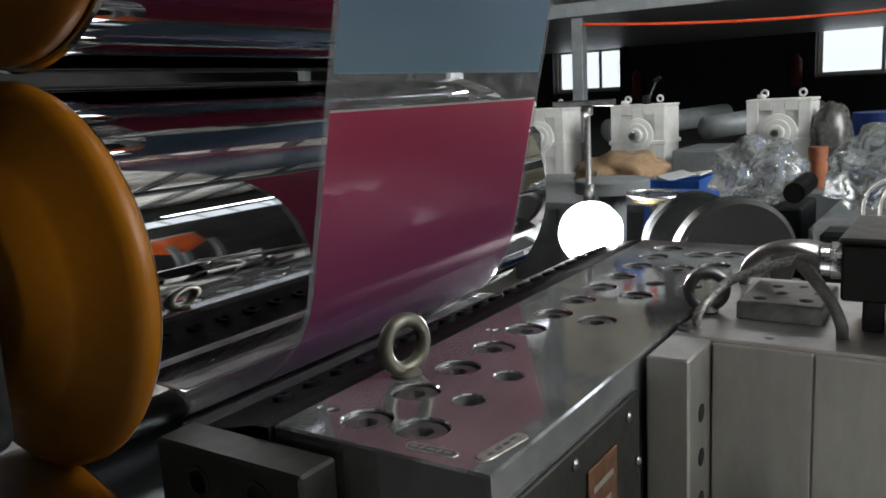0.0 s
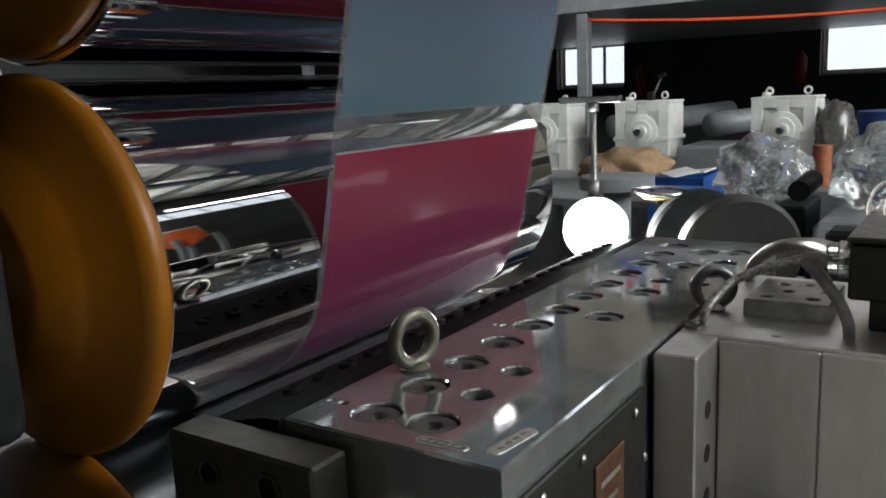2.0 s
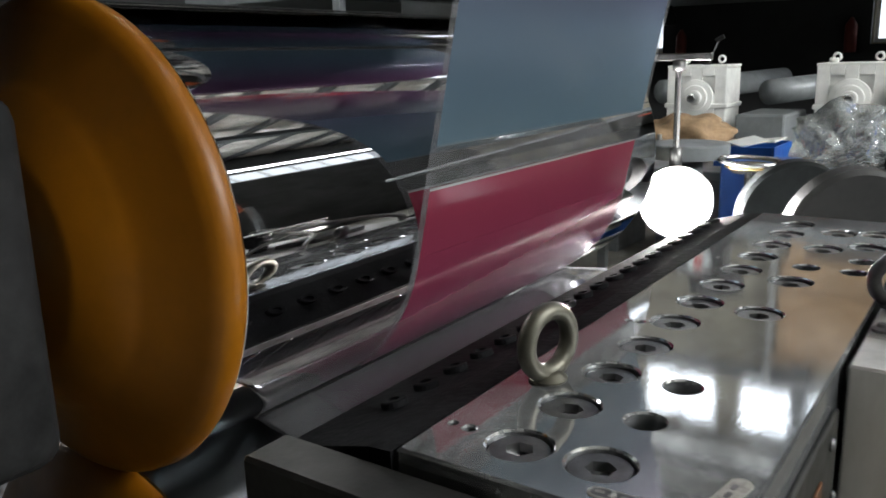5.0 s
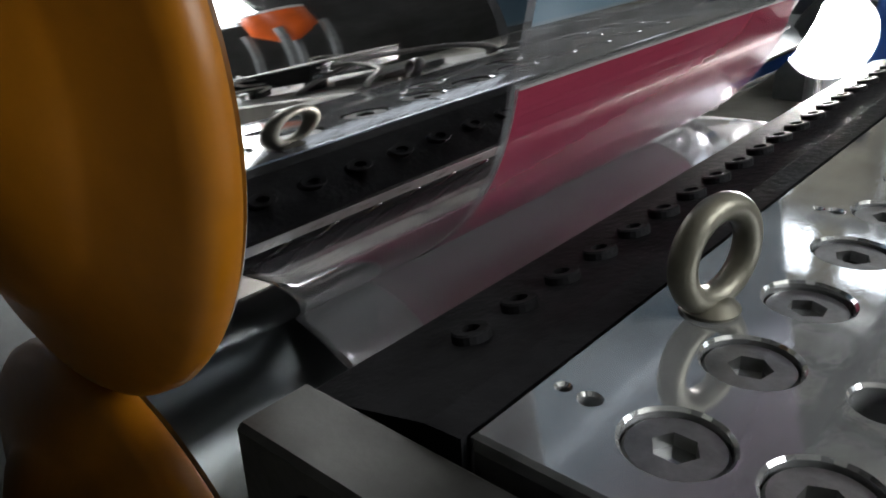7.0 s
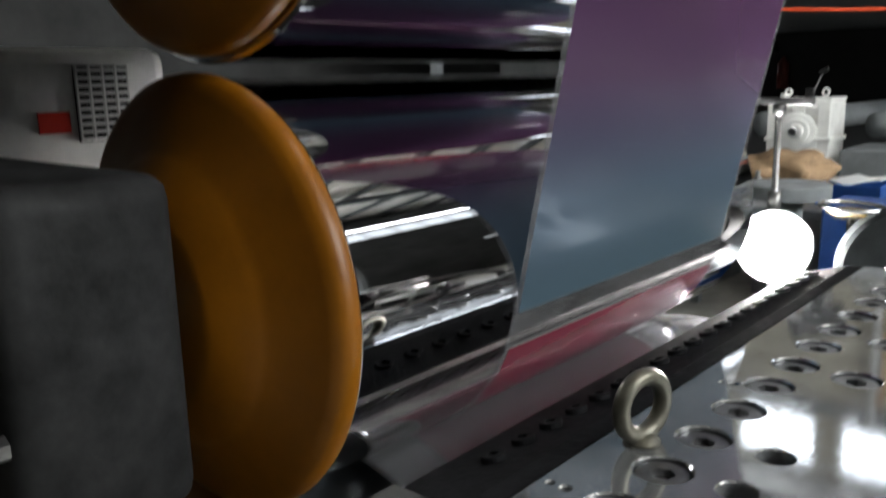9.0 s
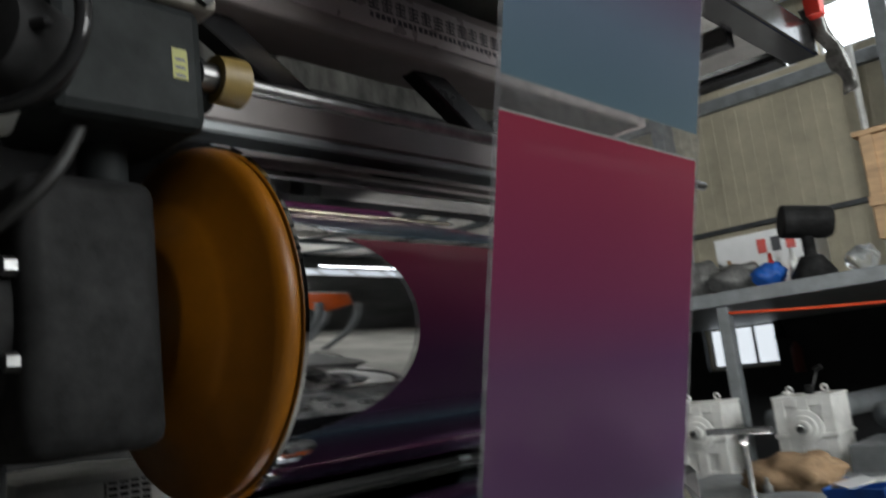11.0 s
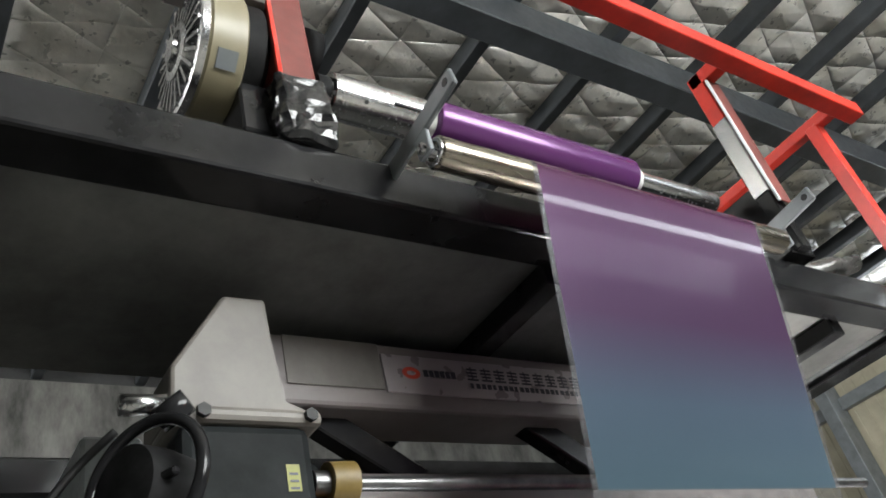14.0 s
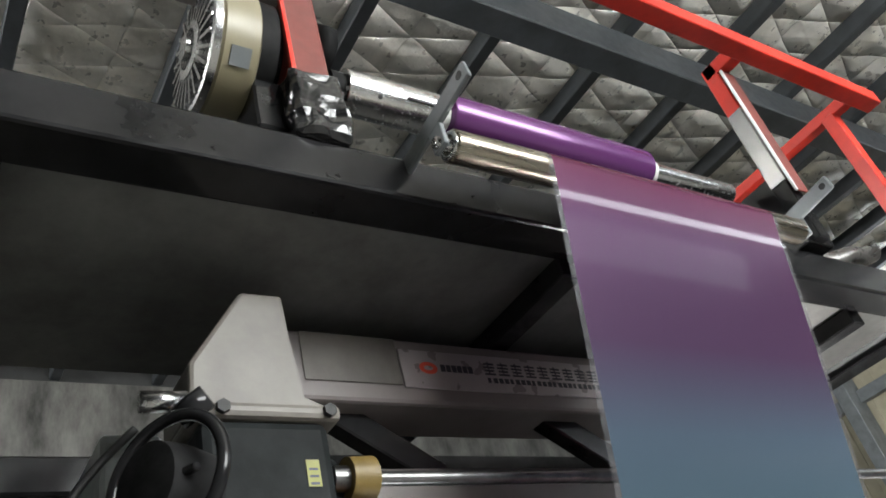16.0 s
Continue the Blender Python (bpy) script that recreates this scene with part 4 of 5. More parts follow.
# screw jack: cream bracket, reducer, hand wheel, coupling and shaft
jack = empty("jack_drive", "grey screw-jack reducer with cream bracket and black hand wheel", "jack drive")
bm = bmesh.new()
pts = [(-0.283, 2.57), (-0.20, 2.572), (-0.193, 2.348), (-0.142, 2.345), (-0.145, 2.315), (-0.389, 2.315), (-0.385, 2.412)]
a = [bm.verts.new((-0.50, y, z)) for y, z in pts]
b = [bm.verts.new((-0.345, y, z)) for y, z in pts]
for i in range(len(pts)):
    j = (i + 1) % len(pts)
    bm.faces.new((a[i], a[j], b[j], b[i]))
bm.faces.new(a)
bm.faces.new(b)
bmesh.ops.bevel(bm, geom=list(bm.edges), offset=0.008, segments=2, affect="EDGES", profile=0.5)
part("bracket", bm, M_CREAM, jack, "cream painted bracket")
part("reducer", boxm(-0.50, -0.30, -0.39, -0.17, 2.10, 2.288, 0.018, seg=2), M_GREY, jack)
part("reducer_flange", boxm(-0.51, -0.29, -0.395, -0.148, 2.286, 2.314, 0.01, seg=2), M_CREAM, jack, "cream painted flange")
for y in (-0.355, -0.172):
    part("bolt", cyl(bmesh.new(), (-0.291, y, 2.30), (-0.281, y, 2.30), 0.012, 6), M_HOLE, jack)
part("sticker", boxm(-0.2998, -0.2985, -0.223, -0.200, 2.172, 2.217), M_STICKER, jack, "yellow sticker")
for i in range(3):
    part("sticker_line", boxm(-0.2985, -0.298, -0.219, -0.204, 2.179 + 0.012 * i, 2.175 + 0.012 * i), M_INK, jack)
soften(part("worm_flange", lathe(bmesh.new(), (-0.40, -0.16, 2.2), (-0.40, 1, 2.2), [(0, 0.06), (0.02, 0.06), (0.024, 0.03), (0.05, 0.028), (0.05, 0.01)], 32), M_GREY, jack), 35)
soften(part("coupling_hub", lathe(bmesh.new(), (-0.335, -0.165, 2.2), (-0.335, 1, 2.2), [(0, 0.022), (0.04, 0.022)], 24), M_SHAFT, jack), 35)
soften(part("coupling", lathe(bmesh.new(), (-0.335, -0.137, 2.2), (-0.335, 1, 2.2), [(0, 0.02), (0, 0.036), (0.003, 0.036), (0.047, 0.038), (0.05, 0.034), (0.05, 0.012)], 32), M_NYLON, jack, "yellow nylon coupling"), 35)
soften(part("shaft", cyl(bmesh.new(), (-0.335, -0.09, 2.2), (-0.335, 1.5, 2.2), 0.013, 24), M_SHAFT, jack, "steel drive shaft"), 35)
soften(part("jack_screw", cyl(bmesh.new(), (-0.43, -0.27, 1.95), (-0.43, -0.27, 2.14), 0.035, 24), M_GREY, jack), 35)
part("wheel_rim", torus(bmesh.new(), (-0.25, -0.456, 2.164), (0.55, -0.8, 0.1), 0.095, 0.010, 48, 12), M_BLACK, jack, "black hand wheel rim", True)
soften(part("wheel_motor", lathe(bmesh.new(), (-0.30, -0.40, 2.16), (-0.255, -0.50, 2.165), [(0, 0.062), (0.05, 0.065), (0.09, 0.06), (0.095, 0.02)], 32), M_BLACKMATT, jack), 35)
part("spoke", bar(bmesh.new(), (-0.345, -0.51, 2.16), (-0.195, -0.43, 2.16), 0.014, 0.012), M_BLACK, jack)
part("crank_grip", cyl(bmesh.new(), (-0.27, -0.43, 2.268), (-0.24, -0.395, 2.29), 0.02, 20), M_BLACK, jack, smooth=True)
part("pipe_union", cyl(bmesh.new(), (-0.3, -0.477, 2.309), (-0.3, -0.409, 2.312), 0.017, 20), M_ALU, jack, smooth=True)
soften(part("side_cover", lathe(bmesh.new(), (-0.45, -0.38, 2.2), (-0.45, -1, 2.2), [(0, 0.09), (0.08, 0.085), (0.10, 0.06), (0.10, 0.02)], 40), M_BLADE, jack), 35)
cable([(-0.39, -0.45, 2.30), (-0.42, -0.50, 2.25), (-0.44, -0.54, 2.19), (-0.44, -0.55, 2.12), (-0.41, -0.53, 2.08), (-0.37, -0.5, 2.1)], 0.007, M_RUBBER, "motor_cable", "black cable looped behind the hand wheel")
cable([(-0.36, -0.30, 2.14), (-0.34, -0.36, 2.02), (-0.40, -0.42, 1.95), (-0.5, -0.40, 1.98), (-0.55, -0.38, 2.1)], 0.010, M_RUBBER, "motor_cable", "thick black cable hanging under the reducer")
jack.location = (0, 0.01, -0.012)
# cream column beside the reducer
col = boxm(-0.72, -0.56, -0.62, -0.46, 0, 2.13, 0.012)
tagged(part("jack_column", col, M_CREAM), "cream painted column beside the screw jack", "column")
# equipment behind the rolls: white cabinet with a louvred vent, clear-wrapped box
cab = empty("vent_cabinet", "white machine cabinet with a louvred vent grille", "cabinet")
part("body", boxm(-1.75, -1.22, -0.12, 0.28, 0.9, 1.60, 0.03, seg=2), M_WHITE, cab)
# black backing paints the shade behind the louvres
part("grille_shade", boxm(-1.219, -1.214, 0.075, 0.185, 1.42, 1.565), M_HOLE, cab)
for i in range(10):
    part("louvre", boxm(-1.2135, -1.206, 0.075, 0.185, 1.422 + 0.0147 * i, 1.428 + 0.0147 * i), M_WHITE, cab)
for i in range(5):
    part("grille_bar", boxm(-1.2135, -1.207, 0.075 + 0.0266 * i, 0.079 + 0.0266 * i, 1.421, 1.566), M_WHITE, cab)
part("orange_panel", boxm(-1.219, -1.214, 0.0, 0.06, 1.44, 1.48), M_RED, cab)
part("base", boxm(-1.75, -1.22, -0.12, 0.28, 0.0, 0.895, 0.01), M_STEELPAINT, cab)
# ---- unwinder on the gantry ----
bm = lathe(bmesh.new(), (GC.x, 0.012, GC.z), (GC.x, 2, GC.z), [(0, 0.014), (0, GUIDE_R - 0.003), (0.003, GUIDE_R), (1.05, GUIDE_R), (1.053, GUIDE_R - 0.003), (1.053, 0.014)], 48)
guide = empty("guide_roller", "bronze-toned anodised guide roller on a flat bracket", "roller")
soften(part("tube", bm, M_GOLD, guide), 35)
part("journal", cyl(bmesh.new(), (GC.x, -0.02, GC.z), (GC.x, 1.10, GC.z), 0.012, 20), M_ALU, guide, smooth=True)
part("end_ring", torus(bmesh.new(), (GC.x, 0.011, GC.z), (0, 1, 0), 0.024, 0.005, 32, 10), M_ALU, guide, smooth=True)
brk = empty("roller_bracket", "grey flat steel bracket holding the guide roller", "bracket")
for y in (-0.008, 1.09):
    bm = bmesh.new()
    bar(bm, (-0.15, y, 2.715), (0.135, y, 2.748), 0.012, 0.042, 0.003)
    part("flat_bar", bm, M_STEELPAINT, brk)
    part("pivot", cyl(bmesh.new(), (0.115, y - 0.007, 2.746), (0.115, y + 0.007, 2.746), 0.009, 16), M_HOLE, brk)
    part("hanger", boxm(GC.x - 0.02, GC.x + 0.02, y - 0.0055, y + 0.0055, GC.z - 0.015, 2.72, 0.002), M_STEELPAINT, brk)
reel = empty("film_reel", "reel of purple printed film on an air shaft", "film reel")
soften(part("wound_film", lathe(bmesh.new(), (WX, 0.215, WZ), (WX, 2, WZ), [(0, 0.03), (0, WR - 0.012), (0.004, WR - 0.003), (0.01, WR), (0.655, WR), (0.665, WR - 0.003), (0.67, WR - 0.012), (0.67, 0.03)], 64),
               material("purple_film", (0.13, 0.035, 0.15), 0.25, 0.3, 0.08, 3, stretch=(1, 0.1, 1)), reel, "wound purple film"), 35)
soften(part("core", cyl(bmesh.new(), (WX, 0.19, WZ), (WX, 0.91, WZ), 0.04, 32), M_WHITE, reel), 35)
soften(part("core_tube", lathe(bmesh.new(), (WX, -0.055, WZ), (WX, 2, WZ), [(0, 0.036), (0, 0.05), (0.002, 0.052), (0.24, 0.052), (0.242, 0.05), (0.242, 0.036)], 48), M_ALU, reel, "bright metal core tube"), 35)
soften(part("air_shaft", cyl(bmesh.new(), (WX, -0.06, WZ), (WX, 1.25, WZ), 0.034, 32), M_ALU, reel, "bright aluminium air shaft"), 35)
soften(part("shaft_collar", lathe(bmesh.new(), (WX, -0.09, WZ), (WX, 1, WZ), [(0, 0.02), (0, 0.04), (0.03, 0.04), (0.032, 0.034)], 32), M_BLACKMATT, reel), 35)
part("valve_slot", boxm(WX + 0.03, WX + 0.0505, 0.09, 0.17, WZ - 0.027, WZ - 0.019), M_BOLT, reel)
for y in (-0.06, 0.02):
    part("key_hole", cyl(bmesh.new(), (WX + 0.036, y, WZ - 0.033), (WX + 0.0395, y, WZ - 0.0362), 0.005, 12), M_HOLE, reel)
soften(part("end_disc", lathe(bmesh.new(), (WX - 0.02, 0.155, WZ + 0.03), (WX - 0.02, 1, WZ + 0.03), [(0, 0.01), (0, 0.034), (0.012, 0.034), (0.012, 0.01)], 32), M_WHITE, reel), 35)
# magnetic brake with finned face at the shaft end
brake = empty("shaft_brake", "finned aluminium magnetic brake with cream drum", "brake")
BX, BZ = -0.2, 3.03
soften(part("drum", lathe(bmesh.new(), (BX, -0.40, BZ), (BX, 1, BZ), [(0, 0.09), (0, 0.112), (0.004, 0.116), (0.06, 0.116), (0.064, 0.11), (0.064, 0.05)], 64), material("brake_cream", (0.27, 0.235, 0.15), 0.4, 0.0, 0.1, 8), brake), 35)
soften(part("rear_flange", lathe(bmesh.new(), (BX, -0.335, BZ), (BX, 1, BZ), [(0, 0.108), (0.03, 0.108), (0.035, 0.08), (0.09, 0.07), (0.09, 0.02)], 48), M_BLACKMATT, brake), 35)
soften(part("face_ring", lathe(bmesh.new(), (BX, -0.401, BZ), (BX, -1, BZ), [(0, 0.115), (0.012, 0.113), (0.014, 0.106), (0.004, 0.104), (0.004, 0.05)], 64), M_ALU, brake), 35)
for i in range(24):
    a = 2 * math.pi * i / 24
    p0 = Vector((BX + 0.045 * math.cos(a), -0.412, BZ + 0.045 * math.sin(a)))
    p1 = Vector((BX + 0.105 * math.cos(a), -0.409, BZ + 0.105 * math.sin(a)))
    part("fin", bar(bmesh.new(), p0, p1, 0.006, 0.018, 0.0, up=(0, 1, 0)), M_ALU, brake)
soften(part("hub", lathe(bmesh.new(), (BX, -0.402, BZ), (BX, -1, BZ), [(0, 0.052), (0.02, 0.05), (0.022, 0.036), (0.012, 0.034), (0.012, 0.024), (0.03, 0.022), (0.03, 0.012)], 48), M_ALU, brake), 35)
dp = part("data_plate", boxm(0.1145, 0.1175, -0.385, -0.352, -0.016, 0.016), M_STEELPAINT, brake)
dp.matrix_basis = pose(BX, 0, BZ, 0, 48, 0)
part("foot", boxm(BX - 0.03, BX + 0.05, -0.34, -0.27, 2.83, BZ - 0.09, 0.004), M_BLACK, brake)
brake.matrix_basis = Matrix.Translation((BX, -0.36, BZ)) @ Matrix.Scale(1.2, 4) @ Matrix.Translation((-BX, 0.40, -BZ))
# red upright frames that carry the reels
near = empty("reel_frame", "red painted steel reel frame with black plastic wrap at its foot", "machine frame")
part("post", boxm(-0.175, -0.09, -0.225, -0.145, 2.86, 4.2, 0.004), M_DARKRED, near)
part("post_edge", boxm(-0.096, -0.086, -0.229, -0.219, 2.88, 4.2, 0.001), M_RED, near)
bm = boxm(-0.185, -0.08, -0.235, -0.125, 2.737, 2.915, 0.01)
bmesh.ops.subdivide_edges(bm, edges=list(bm.edges), cuts=9, use_grid_fill=True)
for v in bm.verts:
    v.co += Vector((noise.noise(v.co * 30), noise.noise(v.co * 30 + Vector((5, 0, 0))), 0)) * 0.013
part("plastic_wrap", bm, material("black_wrap", (0.015, 0.015, 0.016), 0.12, 0.0, 0.2, 10, 0.8, 40), near, "crumpled black plastic wrap")
part("bearing", cyl(bmesh.new(), (-0.13, -0.144, WZ + 0.03), (-0.13, -0.11, WZ + 0.03), 0.05, 24), M_BLACKMATT, near, smooth=True)
part("guard", boxm(-0.17, -0.09, -0.42, -0.22, 3.13, 3.17, 0.004), M_MAUVE, near)
farf = empty("reel_frame", "bright red steel reel frame with a pale painted guide plate", "machine frame")
rf = lambda a, b, w=0.05, h=0.05: part("bar", bar(bmesh.new(), a, b, w, h, 0.003), M_RED, farf)
part("top_rail", bar(bmesh.new(), (0.02, 0.30, 3.45), (0.02, 2.10, 3.45), 0.06, 0.06, 0.003), M_RED, farf)
rf((0.0, 1.345, 3.45), (-0.12, 1.345, 3.45))
part("bar", bar(bmesh.new(), (-0.1, 1.345, 3.475), (-0.1, 1.345, 3.10), 0.05, 0.05, 0.003, up=(0, 1, 0)), M_RED, farf)
rf((0.0, 1.98, 3.45), (-0.62, 1.98, 3.45), 0.045, 0.045)
part("bar", bar(bmesh.new(), (-0.09, 1.98, 3.44), (-0.09, 1.98, 2.72), 0.05, 0.05, 0.003, up=(0, 1, 0)), M_RED, farf)
part("foot_post", bar(bmesh.new(), (-0.1, 1.345, 2.95), (-0.1, 1.345, 2.74), 0.05, 0.05, 0.003, up=(0, 1, 0)), M_BLACK, farf)
bm = bar(bmesh.new(), (-0.1, 1.345, 3.26), (-0.1, 1.345, 2.95), 0.056, 0.056, 0.003, up=(0, 1, 0))
gp = part("guide_plate", bm, M_SHEEN, farf, "bright bare steel lower post")
part("side_plate", boxm(-0.5, -0.131, 1.36, 1.372, 2.74, 3.02, 0.002), M_BLACK, farf)
part("side_rib", boxm(-0.066, -0.060, 1.326, 1.38, 2.9, 3.42, 0.002), M_DARKRED, farf)
part("rib_edge", boxm(-0.067, -0.059, 1.316, 1.325, 2.9, 3.42, 0.001), M_BLADE, farf, "white painted rib edge")
part("foot_beam", boxm(-0.2, -0.1, 1.3, 1.42, 2.736, 2.77, 0.003), M_BLACK, farf)
farf.location = (0.025, -0.008, 0.022)
wrapc = tube(bmesh.new(), [(-0.09, 2.02, 2.80), (-0.06, 2.07, 2.65), (-0.03, 2.09, 2.5)], 0.03, 10, 5)
for v in wrapc.verts:
    v.co += Vector((noise.noise(v.co * 14), noise.noise(v.co * 14 + Vector((3, 0, 0))), noise.noise(v.co * 14 + Vector((0, 3, 0))))) * 0.03
tagged(part("wrapped_cable", wrapc, M_WRAP, smooth=True), "cable bundle in crumpled clear plastic", "cable")
sp = tube(bmesh.new(), [(-0.42, 1.40, 2.93), (-0.3, 1.7, 2.92), (-0.2, 1.95, 2.92)], 0.03, 10, 6)
for v in sp.verts:
    v.co += Vector((noise.noise(v.co * 12), noise.noise(v.co * 12 + Vector((3, 0, 0))), noise.noise(v.co * 12 + Vector((0, 3, 0))))) * 0.03
tagged(part("wrapped_shaft", sp, M_WRAP, smooth=True), "spare shaft wrapped in clear plastic", "shaft")

# ---- work lamp ----
lamp = empty("work_lamp", "lit round work lamp clamped on a thin steel pole", "work lamp")
LP = Vector((-0.5, 1.86, 0.995))
aim = (Vector((0.35, -0.9, 1.35)) - LP).normalized()
soften(part("reflector", lathe(bmesh.new(), LP - aim * 0.10, LP, [(0, 0.02), (0.03, 0.05), (0.075, 0.108), (0.095, 0.114), (0.098, 0.11), (0.085, 0.104)], 40), M_ALU, lamp), 40)
bm = bmesh.new()
bmesh.ops.create_uvsphere(bm, u_segments=32, v_segments=16, radius=0.08, matrix=Matrix.Translation(LP) @ aim.to_track_quat("Z", "Y").to_matrix().to_4x4() @ Matrix.Diagonal((1, 1, 0.35, 1)))
part("lens", bm, M_GLOW, lamp, "glowing lamp lens", True)
part("pole", cyl(bmesh.new(), (-0.52, 1.9, 0), (-0.52, 1.9, 1.42), 0.010, 16), M_ALU, lamp, smooth=True)
part("clamp", cyl(bmesh.new(), (-0.52, 1.9, 1.10), (-0.52, 1.9, 1.16), 0.02, 16), M_BOLT, lamp, smooth=True)
part("pole_cap", cyl(bmesh.new(), (-0.52, 1.9, 1.395), (-0.52, 1.9, 1.425), 0.019, 16), M_BOLT, lamp, smooth=True)
part("foot", cyl(bmesh.new(), (-0.52, 1.9, 0), (-0.52, 1.9, 0.03), 0.16, 32), M_BLACKMATT, lamp)
part("cross_bar", bar(bmesh.new(), (-0.66, 1.93, 1.435), (-0.42, 1.9, 1.435), 0.02, 0.022), M_BOLT, lamp)

# ---- things beyond the die ----
ringt = empty("ring_tray", "shallow bright steel ring on a short stem", "steel ring")
part("rim", torus(bmesh.new(), (-0.32, 2.0, 1.115), (0.05, 0, 1), 0.09, 0.008, 48, 10), M_ALU, ringt, smooth=True)
part("inner_rim", torus(bmesh.new(), (-0.32, 2.0, 1.1), (0, 0, 1), 0.07, 0.006, 48, 10), M_NYLON, ringt, smooth=True)
part("stem", cyl(bmesh.new(), (-0.32, 2.0, 0.6), (-0.32, 2.0, 1.1), 0.014, 16), M_ALU, ringt, smooth=True)
soften(part("dish", lathe(bmesh.new(), (-0.32, 2.0, 1.075), (-0.32, 2.0, 2), [(0, 0.02), (0.004, 0.05), (0.022, 0.07), (0.024, 0.066), (0.008, 0.04), (0.008, 0.01)], 40), M_ALU, ringt), 40)
part("base", boxm(-0.4, -0.24, 1.92, 2.08, 0, 0.6, 0.01), M_STEELPAINT, ringt)
rd = empty("rubber_wheel", "large matt black rubber-covered wheel behind the die", "wheel")
soften(part("tyre", lathe(bmesh.new(), (0.05, 1.62, 0.98), (-0.12, 1.86, 1.0), [(0, 0.01), (0, 0.165), (0.012, 0.178), (0.06, 0.178), (0.07, 0.165), (0.07, 0.05)], 64), M_RUBBER, rd), 35)
soften(part("second_disc", lathe(bmesh.new(), (-0.17, 1.98, 0.95), (-0.34, 2.22, 0.975), [(0, 0.01), (0, 0.165), (0.012, 0.175), (0.05, 0.175), (0.06, 0.165), (0.06, 0.05)], 64), M_GREY, rd), 35)
part("axle_block", boxm(-0.3, 0.12, 1.66, 2.25, 0.3, 0.8, 0.01), M_STEELPAINT, rd)
part("base", boxm(-0.2, 0.2, 1.55, 2.35, 0, 0.3, 0.01), M_STEELPAINT, rd)


def gearbox(x, y, label, barrel=True):
    root = empty("gearbox", label, "gearbox", group="extruder gearboxes", at=(x, y, 0))
    w, d, z0, z1 = 0.40, 0.34, 0.80, 1.355
    part("case", boxm(0, w, 0.02, d, z0, z1 - 0.02, 0.012, seg=2), M_WHITE, root)
    for a, b in ((0, 0.075), (0.162, 0.238), (0.325, w)):
        part("face_rib", boxm(a, b, 0, 0.0195, z0, z1, 0.004), M_WHITE, root)
    for zz in ((z0, z0 + 0.06), (z0 + 0.18, z1 - 0.185), (z1 - 0.075, z1)):
        part("face_bar", boxm(0.076, 0.161, 0, 0.0195, zz[0], zz[1], 0.004), M_WHITE, root)
        part("face_bar", boxm(0.239, 0.324, 0, 0.0195, zz[0], zz[1], 0.004), M_WHITE, root)
    part("top_lid", boxm(-0.004, w + 0.004, -0.002, d, z1 - 0.0195, z1, 0.004), M_WHITE, root)
    part("split_flange", boxm(-0.012, w + 0.012, -0.012, d + 0.01, 1.07, 1.10, 0.004), M_WHITE, root)
    c = (w / 2, 0, z1 - 0.215)
    soften(part("bearing_cover", lathe(bmesh.new(), (c[0], -0.001, c[2]), (c[0], -1, c[2]), [(0, 0.12), (0.015, 0.118), (0.018, 0.085), (0.03, 0.08), (0.03, 0.05), (0.05, 0.045), (0.05, 0.02)], 48), M_WHITE, root), 35)
    soften(part("shaft_end", lathe(bmesh.new(), (c[0], -0.05, c[2]), (c[0], -1, c[2]), [(0, 0.032), (0.05, 0.03), (0.052, 0.014), (0.02, 0.013), (0.02, 0.002)], 32), M_ALU, root), 35)
    part("shaft_hole", cyl(bmesh.new(), (c[0], -0.103, c[2]), (c[0], -0.1035, c[2]), 0.019, 24), M_HOLE, root)
    for xx in (0.09, 0.33):
        part("lifting_eye", torus(bmesh.new(), (xx, 0.12, z1 + 0.035), (0.2, 1, 0), 0.022, 0.008, 28, 10), M_WHITE, root, smooth=True)
    part("breather", cyl(bmesh.new(), (0.05, 0.1, z1 + 0.015), (0.1, 0.1, z1 + 0.015), 0.016, 16), M_WHITE, root, smooth=True)
    part("stand", boxm(-0.05, w + 0.05, -0.02, d + 0.2, 0, z0 - 0.002, 0.01), M_STEELPAINT, root)
    if barrel:
        part("motor_barrel", cyl(bmesh.new(), (w / 2 + 0.35, d + 0.2, 1.15), (w / 2 + 0.9, d + 1.6, 1.2), 0.09, 24), M_STEELPAINT, root, smooth=True)
    return root


gearbox(-1.67, 5.0, "white painted extruder gearbox with round bearing cover")
gearbox(-0.715, 5.0, "white painted extruder gearbox with round bearing cover", False)
gearbox(-2.45, 5.0, "white painted extruder gearbox with round bearing cover")
arm = empty("lever_arm", "small dark lever arm on top of the gearbox", "lever")
part("rod", bar(bmesh.new(), (-1.43, 5.1, 1.36), (-1.36, 5.1, 1.52), 0.012, 0.012), M_BOLT, arm)
part("grip", cyl(bmesh.new(), (-1.38, 5.1, 1.515), (-1.33, 5.1, 1.54), 0.016, 12), M_BLACKMATT, arm)
part("base", boxm(-1.46, -1.41, 5.07, 5.13, 1.356, 1.42, 0.006), M_BLACKMATT, arm)


def crumple(name, c, size, amp, freq, mat, label, cat, sub=4, flat=0.0):
    bm = bmesh.new()
    bmesh.ops.create_icosphere(bm, subdivisions=sub, radius=1)
    for v in bm.verts:
        n = v.co.copy()
        k = 1 + amp * noise.noise(n * freq) + amp * 0.6 * abs(noise.noise(n * freq * 2.3 + Vector((7, 1, 3)))) - amp * 0.5 + amp * 0.22 * abs(noise.noise(n * freq * 5.5))
        v.co = Vector((n.x * size[0], n.y * size[1], max(n.z, -0.75) * size[2])) * k
    ob = part(name, bm, mat, smooth=True)
    ob.location = c
    return tagged(ob, label, cat)


